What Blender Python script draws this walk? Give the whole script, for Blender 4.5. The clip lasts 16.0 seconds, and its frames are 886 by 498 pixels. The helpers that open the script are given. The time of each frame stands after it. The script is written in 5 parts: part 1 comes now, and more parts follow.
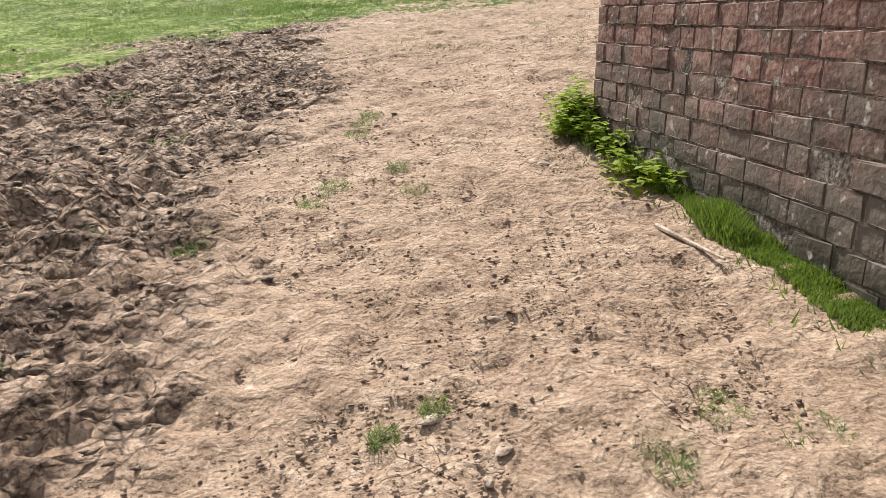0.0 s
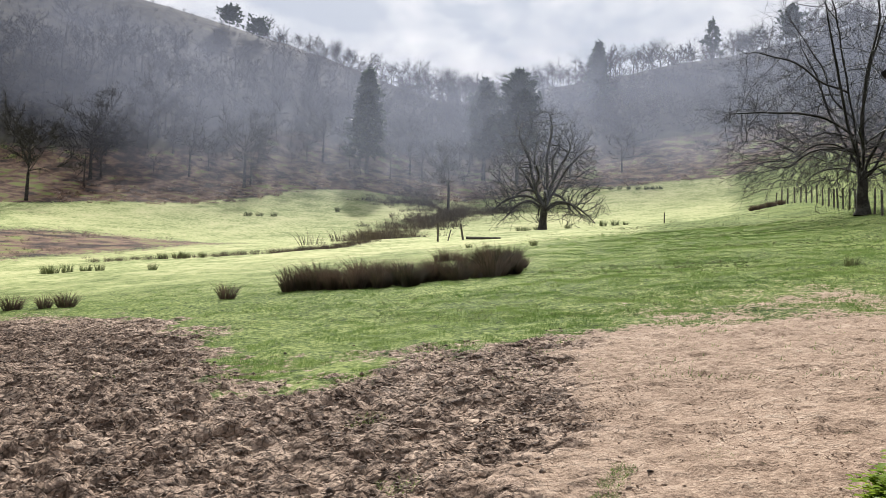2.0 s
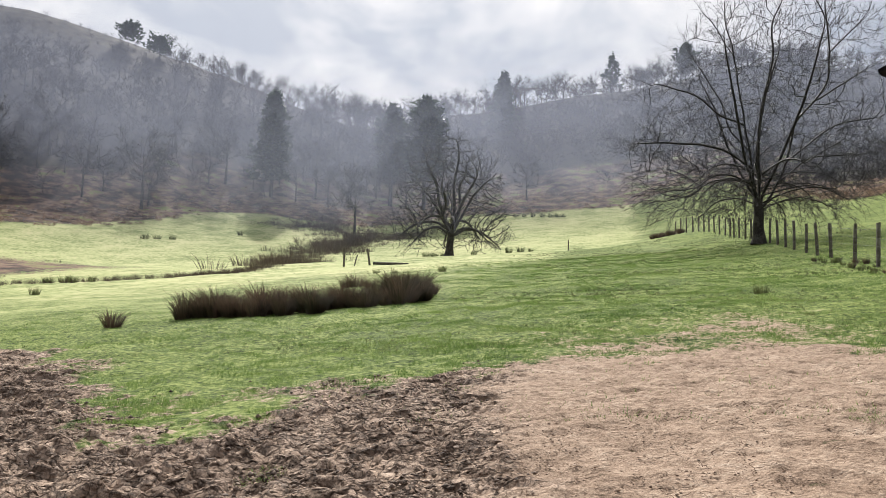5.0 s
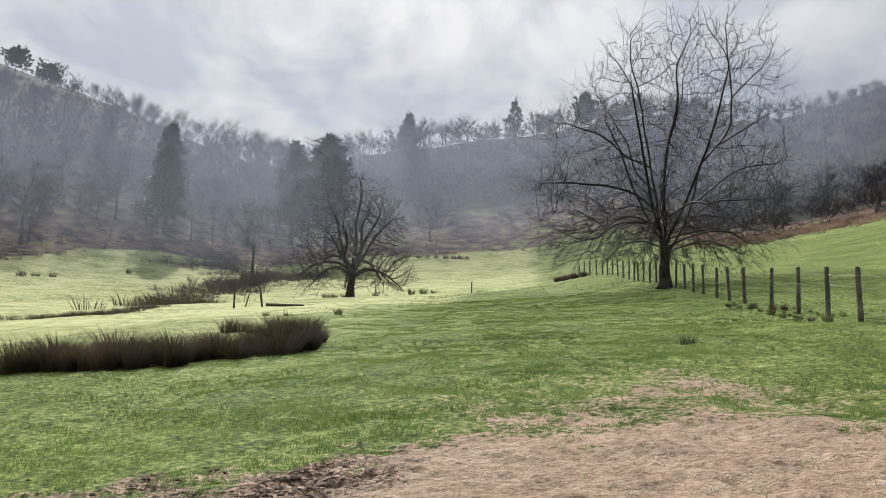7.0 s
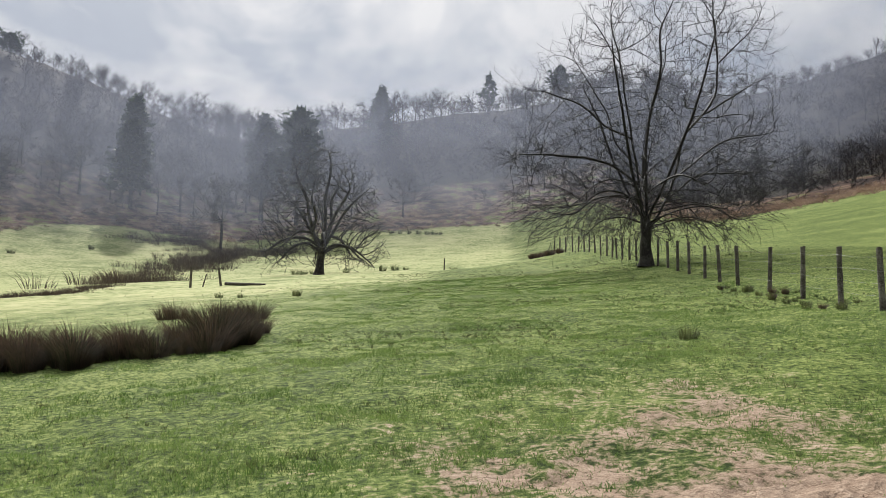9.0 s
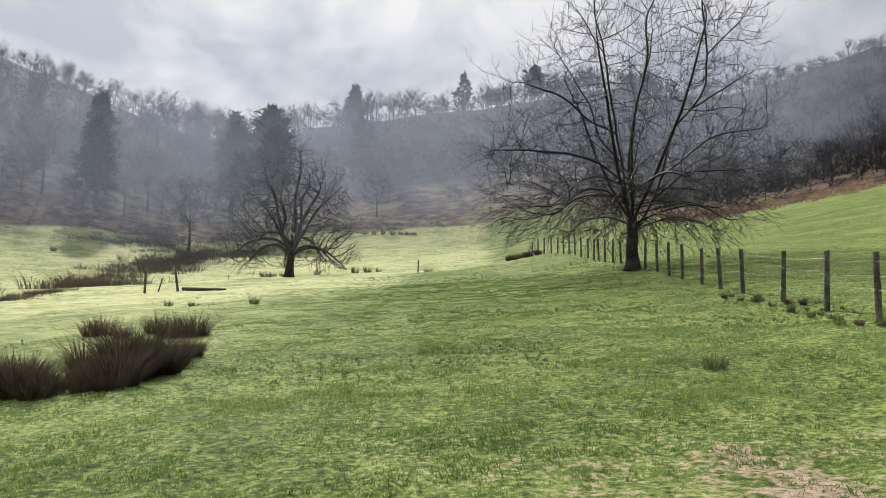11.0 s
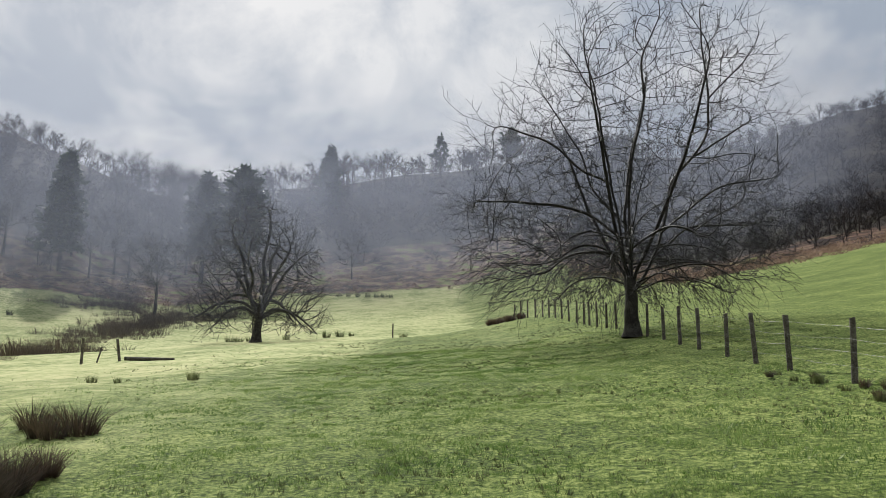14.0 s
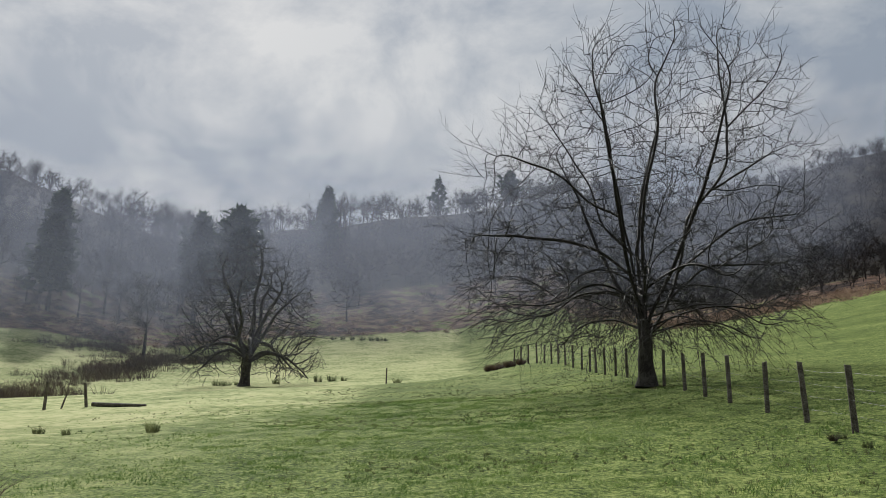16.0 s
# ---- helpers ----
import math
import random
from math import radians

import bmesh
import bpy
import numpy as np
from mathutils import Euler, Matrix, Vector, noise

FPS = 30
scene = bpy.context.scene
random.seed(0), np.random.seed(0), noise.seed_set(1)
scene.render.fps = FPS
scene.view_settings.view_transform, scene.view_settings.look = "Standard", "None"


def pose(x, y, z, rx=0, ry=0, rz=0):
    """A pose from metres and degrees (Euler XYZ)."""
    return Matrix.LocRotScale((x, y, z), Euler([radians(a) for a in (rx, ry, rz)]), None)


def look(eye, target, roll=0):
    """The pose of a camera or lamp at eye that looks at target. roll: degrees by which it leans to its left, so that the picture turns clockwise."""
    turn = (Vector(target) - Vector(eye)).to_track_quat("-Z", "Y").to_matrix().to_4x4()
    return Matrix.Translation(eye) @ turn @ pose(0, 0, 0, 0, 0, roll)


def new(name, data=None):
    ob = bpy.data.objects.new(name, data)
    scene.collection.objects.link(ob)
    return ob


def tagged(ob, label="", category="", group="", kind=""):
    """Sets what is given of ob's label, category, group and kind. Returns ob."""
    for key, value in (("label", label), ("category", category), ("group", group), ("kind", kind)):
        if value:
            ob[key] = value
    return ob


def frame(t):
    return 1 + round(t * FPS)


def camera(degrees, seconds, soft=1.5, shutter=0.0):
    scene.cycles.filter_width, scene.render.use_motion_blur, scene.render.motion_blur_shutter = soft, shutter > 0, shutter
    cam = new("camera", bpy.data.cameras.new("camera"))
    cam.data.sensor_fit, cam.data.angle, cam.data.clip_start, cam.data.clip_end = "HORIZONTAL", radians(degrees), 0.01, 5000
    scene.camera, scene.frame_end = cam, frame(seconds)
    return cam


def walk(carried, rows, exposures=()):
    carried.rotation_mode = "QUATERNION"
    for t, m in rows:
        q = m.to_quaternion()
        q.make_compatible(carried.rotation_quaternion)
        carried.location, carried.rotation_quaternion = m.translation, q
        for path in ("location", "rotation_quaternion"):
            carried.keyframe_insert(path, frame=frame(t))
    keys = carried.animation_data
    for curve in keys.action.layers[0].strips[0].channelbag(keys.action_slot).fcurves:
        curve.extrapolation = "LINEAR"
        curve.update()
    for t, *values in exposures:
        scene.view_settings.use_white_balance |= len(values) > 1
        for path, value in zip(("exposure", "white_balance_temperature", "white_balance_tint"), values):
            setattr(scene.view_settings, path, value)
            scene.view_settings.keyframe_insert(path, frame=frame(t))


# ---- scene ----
cam = camera(57.3, 16.0, soft=0.7)
METRES, EYE, TILT, LEAN, TURN = 16.0, 1.5, 0.0, 0.0, 0.0
ROWS = [
    (0.0, 0.0, 0.0, 0.0, 0.19, -15.78, -0.67),
    (0.5, -0.0027, 0.022, 0.0037, 7.16, -12.28, -0.89),
    (1.0, -0.001, 0.0374, 0.0141, 12.95, -4.22, -0.87),
    (1.5, -0.0009, 0.0442, 0.0189, 17.7, 1.24, -1.97),
    (2.0, -0.0028, 0.0362, 0.0192, 17.94, 3.58, -1.9),
    (2.5, -0.0056, 0.0229, 0.0178, 17.08, 4.34, -1.74),
    (3.0, -0.0075, 0.0145, 0.0169, 17.01, 4.06, -1.78),
    (3.5, -0.0071, 0.0145, 0.0165, 16.99, 3.36, -1.53),
    (4.0, -0.0085, 0.0298, 0.0165, 16.25, 2.96, -1.49),
    (4.5, -0.0128, 0.0541, 0.0181, 14.41, 3.29, -1.75),
    (5.0, -0.02, 0.0819, 0.0221, 11.29, 5.61, -1.82),
    (7.5, -0.0316, 0.2553, 0.0442, 3.88, 8.76, -1.77),
    (8.0, -0.0263, 0.2902, 0.0524, 3.5, 7.92, -1.79),
    (8.5, -0.0265, 0.3266, 0.0575, 3.14, 7.02, -1.59),
    (11.0, -0.0274, 0.5192, 0.0878, 0.91, 7.08, -1.09),
    (11.5, -0.0275, 0.5564, 0.0941, 0.8, 8.31, -0.99),
    (12.0, -0.0274, 0.5971, 0.0989, 0.43, 9.35, -0.78),
    (12.5, -0.0282, 0.6397, 0.1048, 0.03, 9.93, -0.71),
    (13.0, -0.0282, 0.6812, 0.1093, -0.44, 10.34, -0.65),
    (13.5, -0.0276, 0.723, 0.1157, -0.67, 10.82, -0.71),
    (14.0, -0.0266, 0.7614, 0.1226, -0.69, 11.51, -0.78),
    (14.5, -0.0245, 0.8022, 0.1292, -0.63, 12.38, -0.94),
    (15.0, -0.0244, 0.8419, 0.1343, -0.63, 13.29, -1.05),
    (15.5, -0.0224, 0.8823, 0.1401, -0.75, 14.09, -1.14),
    (16.0, -0.0221, 0.9205, 0.1437, -1.0, 14.61, -1.29),
]
walk(cam, [(t, pose(0, 0, EYE, TILT, LEAN, TURN) @ pose(METRES * x, METRES * y, METRES * z, 90 + pitch, roll, yaw)) for t, x, y, z, yaw, pitch, roll in ROWS],
     [(0.0, 0.88, 6450, 11), (1.0, 0.95, 6000, 11), (1.5, 0.82, 6150, 11), (3.5, 0.5, 6300, 12), (5.0, 0.62, 6300, 11), (8.0, 0.34, 6250, 10), (11.0, 0.46, 6300, 10), (12.5, 0.34, 6250, 9), (14.0, 0.25, 6200, 9), (16.0, -0.05, 6150, 8)])

# ---- light ----
SUN_AZ, SUN_EL = 22.0, 40.0      # degrees to the left of the walk's heading, degrees up
SUN_DIR = Vector((-math.sin(radians(SUN_AZ)) * math.cos(radians(SUN_EL)),
                  math.cos(radians(SUN_AZ)) * math.cos(radians(SUN_EL)), math.sin(radians(SUN_EL))))
sun = new("sun", bpy.data.lights.new("sun", "SUN"))
sun.data.energy, sun.data.angle, sun.data.color = 5.0, radians(2.0), (1.0, 0.95, 0.86)
sun.matrix_world = look(SUN_DIR * 100, (0, 0, 0))


def nodes_of(owner):
    owner.use_nodes = True
    owner.node_tree.nodes.clear()
    return owner.node_tree.nodes, owner.node_tree.links


def build_world():
    w = bpy.data.worlds.new("sky")
    scene.world = w
    n, l = nodes_of(w)
    out, bg = n.new("ShaderNodeOutputWorld"), n.new("ShaderNodeBackground")
    sky = n.new("ShaderNodeTexSky")
    sky.sky_type, sky.sun_disc = "NISHITA", False
    sky.sun_elevation, sky.sun_rotation = radians(SUN_EL), radians(-SUN_AZ)
    sky.air_density, sky.dust_density = 1.0, 3.0
    co = n.new("ShaderNodeTexCoord")
    sep = n.new("ShaderNodeSeparateXYZ")
    l.new(co.outputs["Generated"], sep.inputs[0])
    add = n.new("ShaderNodeMath"); add.operation = "ADD"; add.inputs[1].default_value = 0.5
    l.new(sep.outputs["Z"], add.inputs[0])
    div = n.new("ShaderNodeVectorMath"); div.operation = "DIVIDE"
    l.new(co.outputs["Generated"], div.inputs[0]); l.new(add.outputs[0], div.inputs[1])
    no = n.new("ShaderNodeTexNoise")
    no.inputs["Scale"].default_value, no.inputs["Detail"].default_value = 4.0, 9
    no.inputs["Roughness"].default_value, no.inputs["Distortion"].default_value = 0.6, 0.3
    shift = n.new("ShaderNodeVectorMath"); shift.operation = "MULTIPLY_ADD"
    shift.inputs[1].default_value, shift.inputs[2].default_value = (-1, 1, 1), (2.6, -1.3, 0)
    l.new(div.outputs[0], shift.inputs[0]); l.new(shift.outputs[0], no.inputs["Vector"])
    ramp = n.new("ShaderNodeValToRGB")
    e = ramp.color_ramp
    e.elements[0].position, e.elements[0].color = 0.39, (0.31, 0.34, 0.385, 1)
    e.elements[1].position, e.elements[1].color = 0.60, (0.585, 0.575, 0.565, 1)
    l.new(no.outputs["Fac"], ramp.inputs["Fac"])
    sc = n.new("ShaderNodeVectorMath"); sc.operation = "SCALE"; sc.inputs["Scale"].default_value = 0.05
    l.new(sky.outputs[0], sc.inputs[0])
    mix = n.new("ShaderNodeMix"); mix.data_type = "RGBA"
    mix.inputs["Factor"].default_value = 0.9
    l.new(sc.outputs[0], mix.inputs["A"]); l.new(ramp.outputs[0], mix.inputs["B"])
    # the cloud is brightest round the veiled sun and dims away from it
    dot = n.new("ShaderNodeVectorMath"); dot.operation = "DOT_PRODUCT"; dot.inputs[1].default_value = SUN_DIR
    l.new(co.outputs["Generated"], dot.inputs[0])
    glow = n.new("ShaderNodeMapRange")
    for k, v in (("From Min", -0.3), ("From Max", 0.95), ("To Min", 0.8), ("To Max", 1.15)):
        glow.inputs[k].default_value = v
    l.new(dot.outputs["Value"], glow.inputs["Value"])
    l.new(mix.outputs["Result"], bg.inputs["Color"])
    l.new(glow.outputs[0], bg.inputs["Strength"])
    l.new(bg.outputs[0], out.inputs[0])


build_world()


# ---- materials ----
def surface(name, stops, scale=4.0, fine=30.0, rough=0.9, bump=0.3, bump_scale=None, dist=0.02, spec=0.3, random_hue=0.0, detail=6):
    """A rough surface whose colour wanders between the stops at two scales, with fine relief."""
    m = bpy.data.materials.new(name)
    n, l = nodes_of(m)
    out, b = n.new("ShaderNodeOutputMaterial"), n.new("ShaderNodeBsdfPrincipled")
    geo = n.new("ShaderNodeNewGeometry")
    n1, n2 = n.new("ShaderNodeTexNoise"), n.new("ShaderNodeTexNoise")
    for k, s in ((n1, scale), (n2, fine)):
        k.inputs["Scale"].default_value, k.inputs["Detail"].default_value = s, detail
        l.new(geo.outputs["Position"], k.inputs["Vector"])
    ad = n.new("ShaderNodeMath"); ad.operation = "MULTIPLY_ADD"
    ad.inputs[1].default_value = 0.5
    half = n.new("ShaderNodeMath"); half.operation = "MULTIPLY"; half.inputs[1].default_value = 0.5
    l.new(n2.outputs["Fac"], half.inputs[0])
    l.new(n1.outputs["Fac"], ad.inputs[0]); l.new(half.outputs[0], ad.inputs[2])
    ramp = n.new("ShaderNodeValToRGB")
    e = ramp.color_ramp.elements
    while len(e) < len(stops):
        e.new(0.5)
    for k, c in enumerate(stops):
        e[k].position, e[k].color = 0.40 + 0.2 * k / max(1, len(stops) - 1), (*c, 1)
    l.new(ad.outputs[0], ramp.inputs["Fac"])
    col = ramp.outputs[0]
    if random_hue:
        info = n.new("ShaderNodeObjectInfo")
        hs = n.new("ShaderNodeHueSaturation")
        mr = n.new("ShaderNodeMapRange")
        mr.inputs["To Min"].default_value, mr.inputs["To Max"].default_value = 1 - random_hue, 1 + random_hue
        l.new(info.outputs["Random"], mr.inputs["Value"])
        l.new(mr.outputs[0], hs.inputs["Value"])
        l.new(col, hs.inputs["Color"])
        col = hs.outputs[0]
    l.new(col, b.inputs["Base Color"])
    b.inputs["Roughness"].default_value, b.inputs["Specular IOR Level"].default_value = rough, spec
    if bump:
        bp = n.new("ShaderNodeBump")
        bp.inputs["Strength"].default_value, bp.inputs["Distance"].default_value = bump, dist
        l.new(n2.outputs["Fac"], bp.inputs["Height"])
        l.new(bp.outputs[0], b.inputs["Normal"])
    l.new(b.outputs[0], out.inputs[0])
    return m


def leaf_surface(name, base, tip, trans=0.4, wander=0.35):
    """Thin blades and leaves that let light through; the colour varies from piece to piece and over the field."""
    m = bpy.data.materials.new(name)
    n, l = nodes_of(m)
    out = n.new("ShaderNodeOutputMaterial")
    geo = n.new("ShaderNodeNewGeometry")
    no = n.new("ShaderNodeTexNoise"); no.inputs["Scale"].default_value = 0.5; no.inputs["Detail"].default_value = 4
    l.new(geo.outputs["Position"], no.inputs["Vector"])
    ad = n.new("ShaderNodeMath"); ad.operation = "MULTIPLY_ADD"; ad.inputs[1].default_value = 0.55
    sub = n.new("ShaderNodeMath"); sub.operation = "MULTIPLY_ADD"; sub.inputs[1].default_value = 1.6; sub.inputs[2].default_value = -0.6
    l.new(no.outputs["Fac"], sub.inputs[0])
    l.new(geo.outputs["Random Per Island"], ad.inputs[0]); l.new(sub.outputs[0], ad.inputs[2])
    mx = n.new("ShaderNodeMix"); mx.data_type = "RGBA"
    mx.inputs["A"].default_value, mx.inputs["B"].default_value = (*base, 1), (*tip, 1)
    l.new(ad.outputs[0], mx.inputs["Factor"])
    d, t, g = n.new("ShaderNodeBsdfDiffuse"), n.new("ShaderNodeBsdfTranslucent"), n.new("ShaderNodeBsdfGlossy")
    g.inputs["Roughness"].default_value = 0.45
    ms, ms2 = n.new("ShaderNodeMixShader"), n.new("ShaderNodeMixShader")
    ms.inputs[0].default_value, ms2.inputs[0].default_value = trans, 0.04
    for k in (d, t):
        l.new(mx.outputs["Result"], k.inputs["Color"])
    l.new(d.outputs[0], ms.inputs[1]); l.new(t.outputs[0], ms.inputs[2])
    l.new(ms.outputs[0], ms2.inputs[1]); l.new(g.outputs[0], ms2.inputs[2])
    l.new(ms2.outputs[0], out.inputs[0])
    return m


def ground_surface():
    """Turf, trodden dry earth, poached mud, pale far pasture (nearer on the left it paints sunlit sheen), bracken and
    wood floor, blended by cover masks with ragged edges.
    """
    m = bpy.data.materials.new("ground_cover")
    n, l = nodes_of(m)
    out, b = n.new("ShaderNodeOutputMaterial"), n.new("ShaderNodeBsdfPrincipled")
    geo = n.new("ShaderNodeNewGeometry")

    def tex(scale, detail=8, rough=0.6):
        k = n.new("ShaderNodeTexNoise")
        k.inputs["Scale"].default_value, k.inputs["Detail"].default_value, k.inputs["Roughness"].default_value = scale, detail, rough
        l.new(geo.outputs["Position"], k.inputs["Vector"])
        return k.outputs["Fac"]

    def ramp(fac, *stops):
        r = n.new("ShaderNodeValToRGB")
        e = r.color_ramp.elements
        while len(e) < len(stops):
            e.new(0.5)
        for k, (p, c) in enumerate(stops):
            e[k].position, e[k].color = p, (*c, 1)
        l.new(fac, r.inputs["Fac"])
        return r.outputs[0]

    huge, big, mid, fine, grain = tex(0.07, 5), tex(0.35, 5), tex(2.2, 6), tex(14, 8, 0.65), tex(90, 4)

    def both(a, bb, k=0.5):
        q = n.new("ShaderNodeMix"); q.data_type = "FLOAT"; q.inputs["Factor"].default_value = k
        l.new(a, q.inputs["A"]); l.new(bb, q.inputs["B"])
        return q.outputs["Result"]

    turf = ramp(both(both(both(big, mid), fine, 0.66), grain, 0.15), (0.42, (0.03, 0.048, 0.013)), (0.5, (0.118, 0.162, 0.038)), (0.58, (0.275, 0.315, 0.1)))
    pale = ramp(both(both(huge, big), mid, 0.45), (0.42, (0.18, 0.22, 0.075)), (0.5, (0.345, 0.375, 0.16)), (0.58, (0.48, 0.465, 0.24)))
    dry = ramp(both(both(mid, fine, 0.6), grain, 0.35), (0.38, (0.13, 0.085, 0.06)), (0.47, (0.28, 0.2, 0.145)), (0.54, (0.375, 0.278, 0.205)), (0.63, (0.52, 0.415, 0.325)))
    slip = ramp(both(mid, fine, 0.5), (0.40, (0.165, 0.112, 0.08)), (0.5, (0.33, 0.238, 0.175)), (0.60, (0.46, 0.35, 0.268)))
    churn = ramp(both(both(mid, fine, 0.6), grain, 0.2), (0.43, (0.062, 0.042, 0.032)), (0.505, (0.22, 0.155, 0.115)), (0.575, (0.42, 0.315, 0.24)))
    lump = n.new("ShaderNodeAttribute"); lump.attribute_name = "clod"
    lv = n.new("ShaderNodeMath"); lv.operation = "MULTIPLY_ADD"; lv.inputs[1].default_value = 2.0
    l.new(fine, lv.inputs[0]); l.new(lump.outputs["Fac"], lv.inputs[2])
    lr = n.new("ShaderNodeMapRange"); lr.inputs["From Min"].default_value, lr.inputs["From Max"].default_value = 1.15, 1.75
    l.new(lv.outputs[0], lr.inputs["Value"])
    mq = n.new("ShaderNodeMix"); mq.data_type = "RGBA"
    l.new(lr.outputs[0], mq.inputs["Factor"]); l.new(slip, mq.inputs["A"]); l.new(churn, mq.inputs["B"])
    # near-black painted into the gaps between the clods for the shade there
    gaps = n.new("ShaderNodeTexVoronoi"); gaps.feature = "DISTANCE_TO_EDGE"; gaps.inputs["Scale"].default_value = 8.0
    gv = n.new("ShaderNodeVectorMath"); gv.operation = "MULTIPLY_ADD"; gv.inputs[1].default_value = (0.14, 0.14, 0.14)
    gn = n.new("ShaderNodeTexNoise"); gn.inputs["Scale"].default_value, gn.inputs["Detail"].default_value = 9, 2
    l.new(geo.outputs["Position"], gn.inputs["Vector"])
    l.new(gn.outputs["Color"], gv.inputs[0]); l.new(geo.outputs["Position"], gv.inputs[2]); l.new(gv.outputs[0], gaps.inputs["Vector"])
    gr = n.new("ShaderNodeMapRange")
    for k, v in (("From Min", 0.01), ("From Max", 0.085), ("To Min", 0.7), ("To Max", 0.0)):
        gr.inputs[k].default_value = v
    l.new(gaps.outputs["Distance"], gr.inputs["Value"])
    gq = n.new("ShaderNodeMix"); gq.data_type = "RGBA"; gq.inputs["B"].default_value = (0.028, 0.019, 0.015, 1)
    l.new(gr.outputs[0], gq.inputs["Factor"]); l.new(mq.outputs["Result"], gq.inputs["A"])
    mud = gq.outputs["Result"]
    fern = ramp(both(huge, big, 0.6), (0.42, (0.03, 0.022, 0.02)), (0.49, (0.10, 0.062, 0.047)), (0.54, (0.18, 0.115, 0.08)), (0.60, (0.17, 0.19, 0.06)))
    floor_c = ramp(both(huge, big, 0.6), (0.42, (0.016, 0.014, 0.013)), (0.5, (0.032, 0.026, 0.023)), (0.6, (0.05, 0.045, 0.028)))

    # shrinkage cracks in the dried earth, in patches
    warp = n.new("ShaderNodeVectorMath"); warp.operation = "MULTIPLY_ADD"
    warp.inputs[1].default_value = (0.12, 0.12, 0.12)
    wn = n.new("ShaderNodeTexNoise"); wn.inputs["Scale"].default_value = 6
    l.new(geo.outputs["Position"], wn.inputs["Vector"])
    l.new(wn.outputs["Color"], warp.inputs[0]); l.new(geo.outputs["Position"], warp.inputs[2])
    cell = n.new("ShaderNodeTexVoronoi"); cell.feature = "DISTANCE_TO_EDGE"
    cell.inputs["Scale"].default_value = 8.5
    l.new(warp.outputs[0], cell.inputs["Vector"])
    crack = n.new("ShaderNodeMapRange")
    for k, v in (("From Min", 0.006), ("From Max", 0.024), ("To Min", 1.0), ("To Max", 0.0)):
        crack.inputs[k].default_value = v
    l.new(cell.outputs["Distance"], crack.inputs["Value"])
    some = n.new("ShaderNodeMapRange")
    some.inputs["From Min"].default_value, some.inputs["From Max"].default_value = 0.53, 0.60
    l.new(mid, some.inputs["Value"])
    cm = n.new("ShaderNodeMath"); cm.operation = "MULTIPLY"
    l.new(crack.outputs[0], cm.inputs[0]); l.new(some.outputs[0], cm.inputs[1])
    cq = n.new("ShaderNodeMix"); cq.data_type = "RGBA"; cq.inputs["B"].default_value = (0.11, 0.068, 0.046, 1)
    l.new(cm.outputs[0], cq.inputs["Factor"]); l.new(dry, cq.inputs["A"])
    dry = cq.outputs["Result"]

    def mask(name, noise_fac, amount, half=0.12):
        a = n.new("ShaderNodeAttribute"); a.attribute_name = name
        q = n.new("ShaderNodeMath"); q.operation = "MULTIPLY_ADD"; q.inputs[1].default_value = amount
        l.new(noise_fac, q.inputs[0])
        l.new(a.outputs["Fac"], q.inputs[2])
        r = n.new("ShaderNodeMapRange"); r.interpolation_type = "SMOOTHSTEP"
        r.inputs["From Min"].default_value, r.inputs["From Max"].default_value = 0.5 * amount + 0.5 - half, 0.5 * amount + 0.5 + half
        l.new(q.outputs[0], r.inputs["Value"])
        # nothing where the cover is absent altogether
        some_of, both_of = n.new("ShaderNodeMapRange"), n.new("ShaderNodeMath")
        some_of.inputs["From Max"].default_value, both_of.operation = 0.2, "MULTIPLY"
        l.new(a.outputs["Fac"], some_of.inputs["Value"])
        l.new(some_of.outputs[0], both_of.inputs[0]); l.new(r.outputs[0], both_of.inputs[1])
        return both_of.outputs[0]

    col = turf
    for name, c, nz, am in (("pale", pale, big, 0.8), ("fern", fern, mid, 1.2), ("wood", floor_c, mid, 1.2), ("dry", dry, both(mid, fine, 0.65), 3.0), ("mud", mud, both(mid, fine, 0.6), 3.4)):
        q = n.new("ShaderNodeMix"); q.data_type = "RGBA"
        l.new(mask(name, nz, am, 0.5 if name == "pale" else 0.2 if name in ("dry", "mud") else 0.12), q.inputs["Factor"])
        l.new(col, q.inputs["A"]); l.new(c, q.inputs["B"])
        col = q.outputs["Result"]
    l.new(col, b.inputs["Base Color"])
    b.inputs["Specular IOR Level"].default_value = 0.06
    wet, sheen = n.new("ShaderNodeAttribute"), n.new("ShaderNodeMapRange")
    wet.attribute_name = "mud"
    sheen.inputs["To Min"].default_value, sheen.inputs["To Max"].default_value = 0.9, 0.8
    l.new(wet.outputs["Fac"], sheen.inputs["Value"]); l.new(sheen.outputs[0], b.inputs["Roughness"])
    bp, bp2 = n.new("ShaderNodeBump"), n.new("ShaderNodeBump")
    bp.inputs["Strength"].default_value, bp.inputs["Distance"].default_value = 0.75, 0.035
    bp2.inputs["Strength"].default_value, bp2.inputs["Distance"].default_value = 0.5, 0.012
    l.new(fine, bp.inputs["Height"]); l.new(grain, bp2.inputs["Height"])
    # crumbly lumps: coarse in the mud, small on the trodden earth
    last = bp
    for scale, amount, depth, name in ((9.0, 1.0, 0.07, "mud"), (21.0, 0.9, 0.035, "mud"), (34.0, 0.55, 0.016, "dry")):
        lumps = n.new("ShaderNodeTexVoronoi"); lumps.inputs["Scale"].default_value = scale
        l.new(warp.outputs[0], lumps.inputs["Vector"])
        at, am, bl = n.new("ShaderNodeAttribute"), n.new("ShaderNodeMath"), n.new("ShaderNodeBump")
        at.attribute_name, am.operation, am.inputs[1].default_value = name, "MULTIPLY", amount
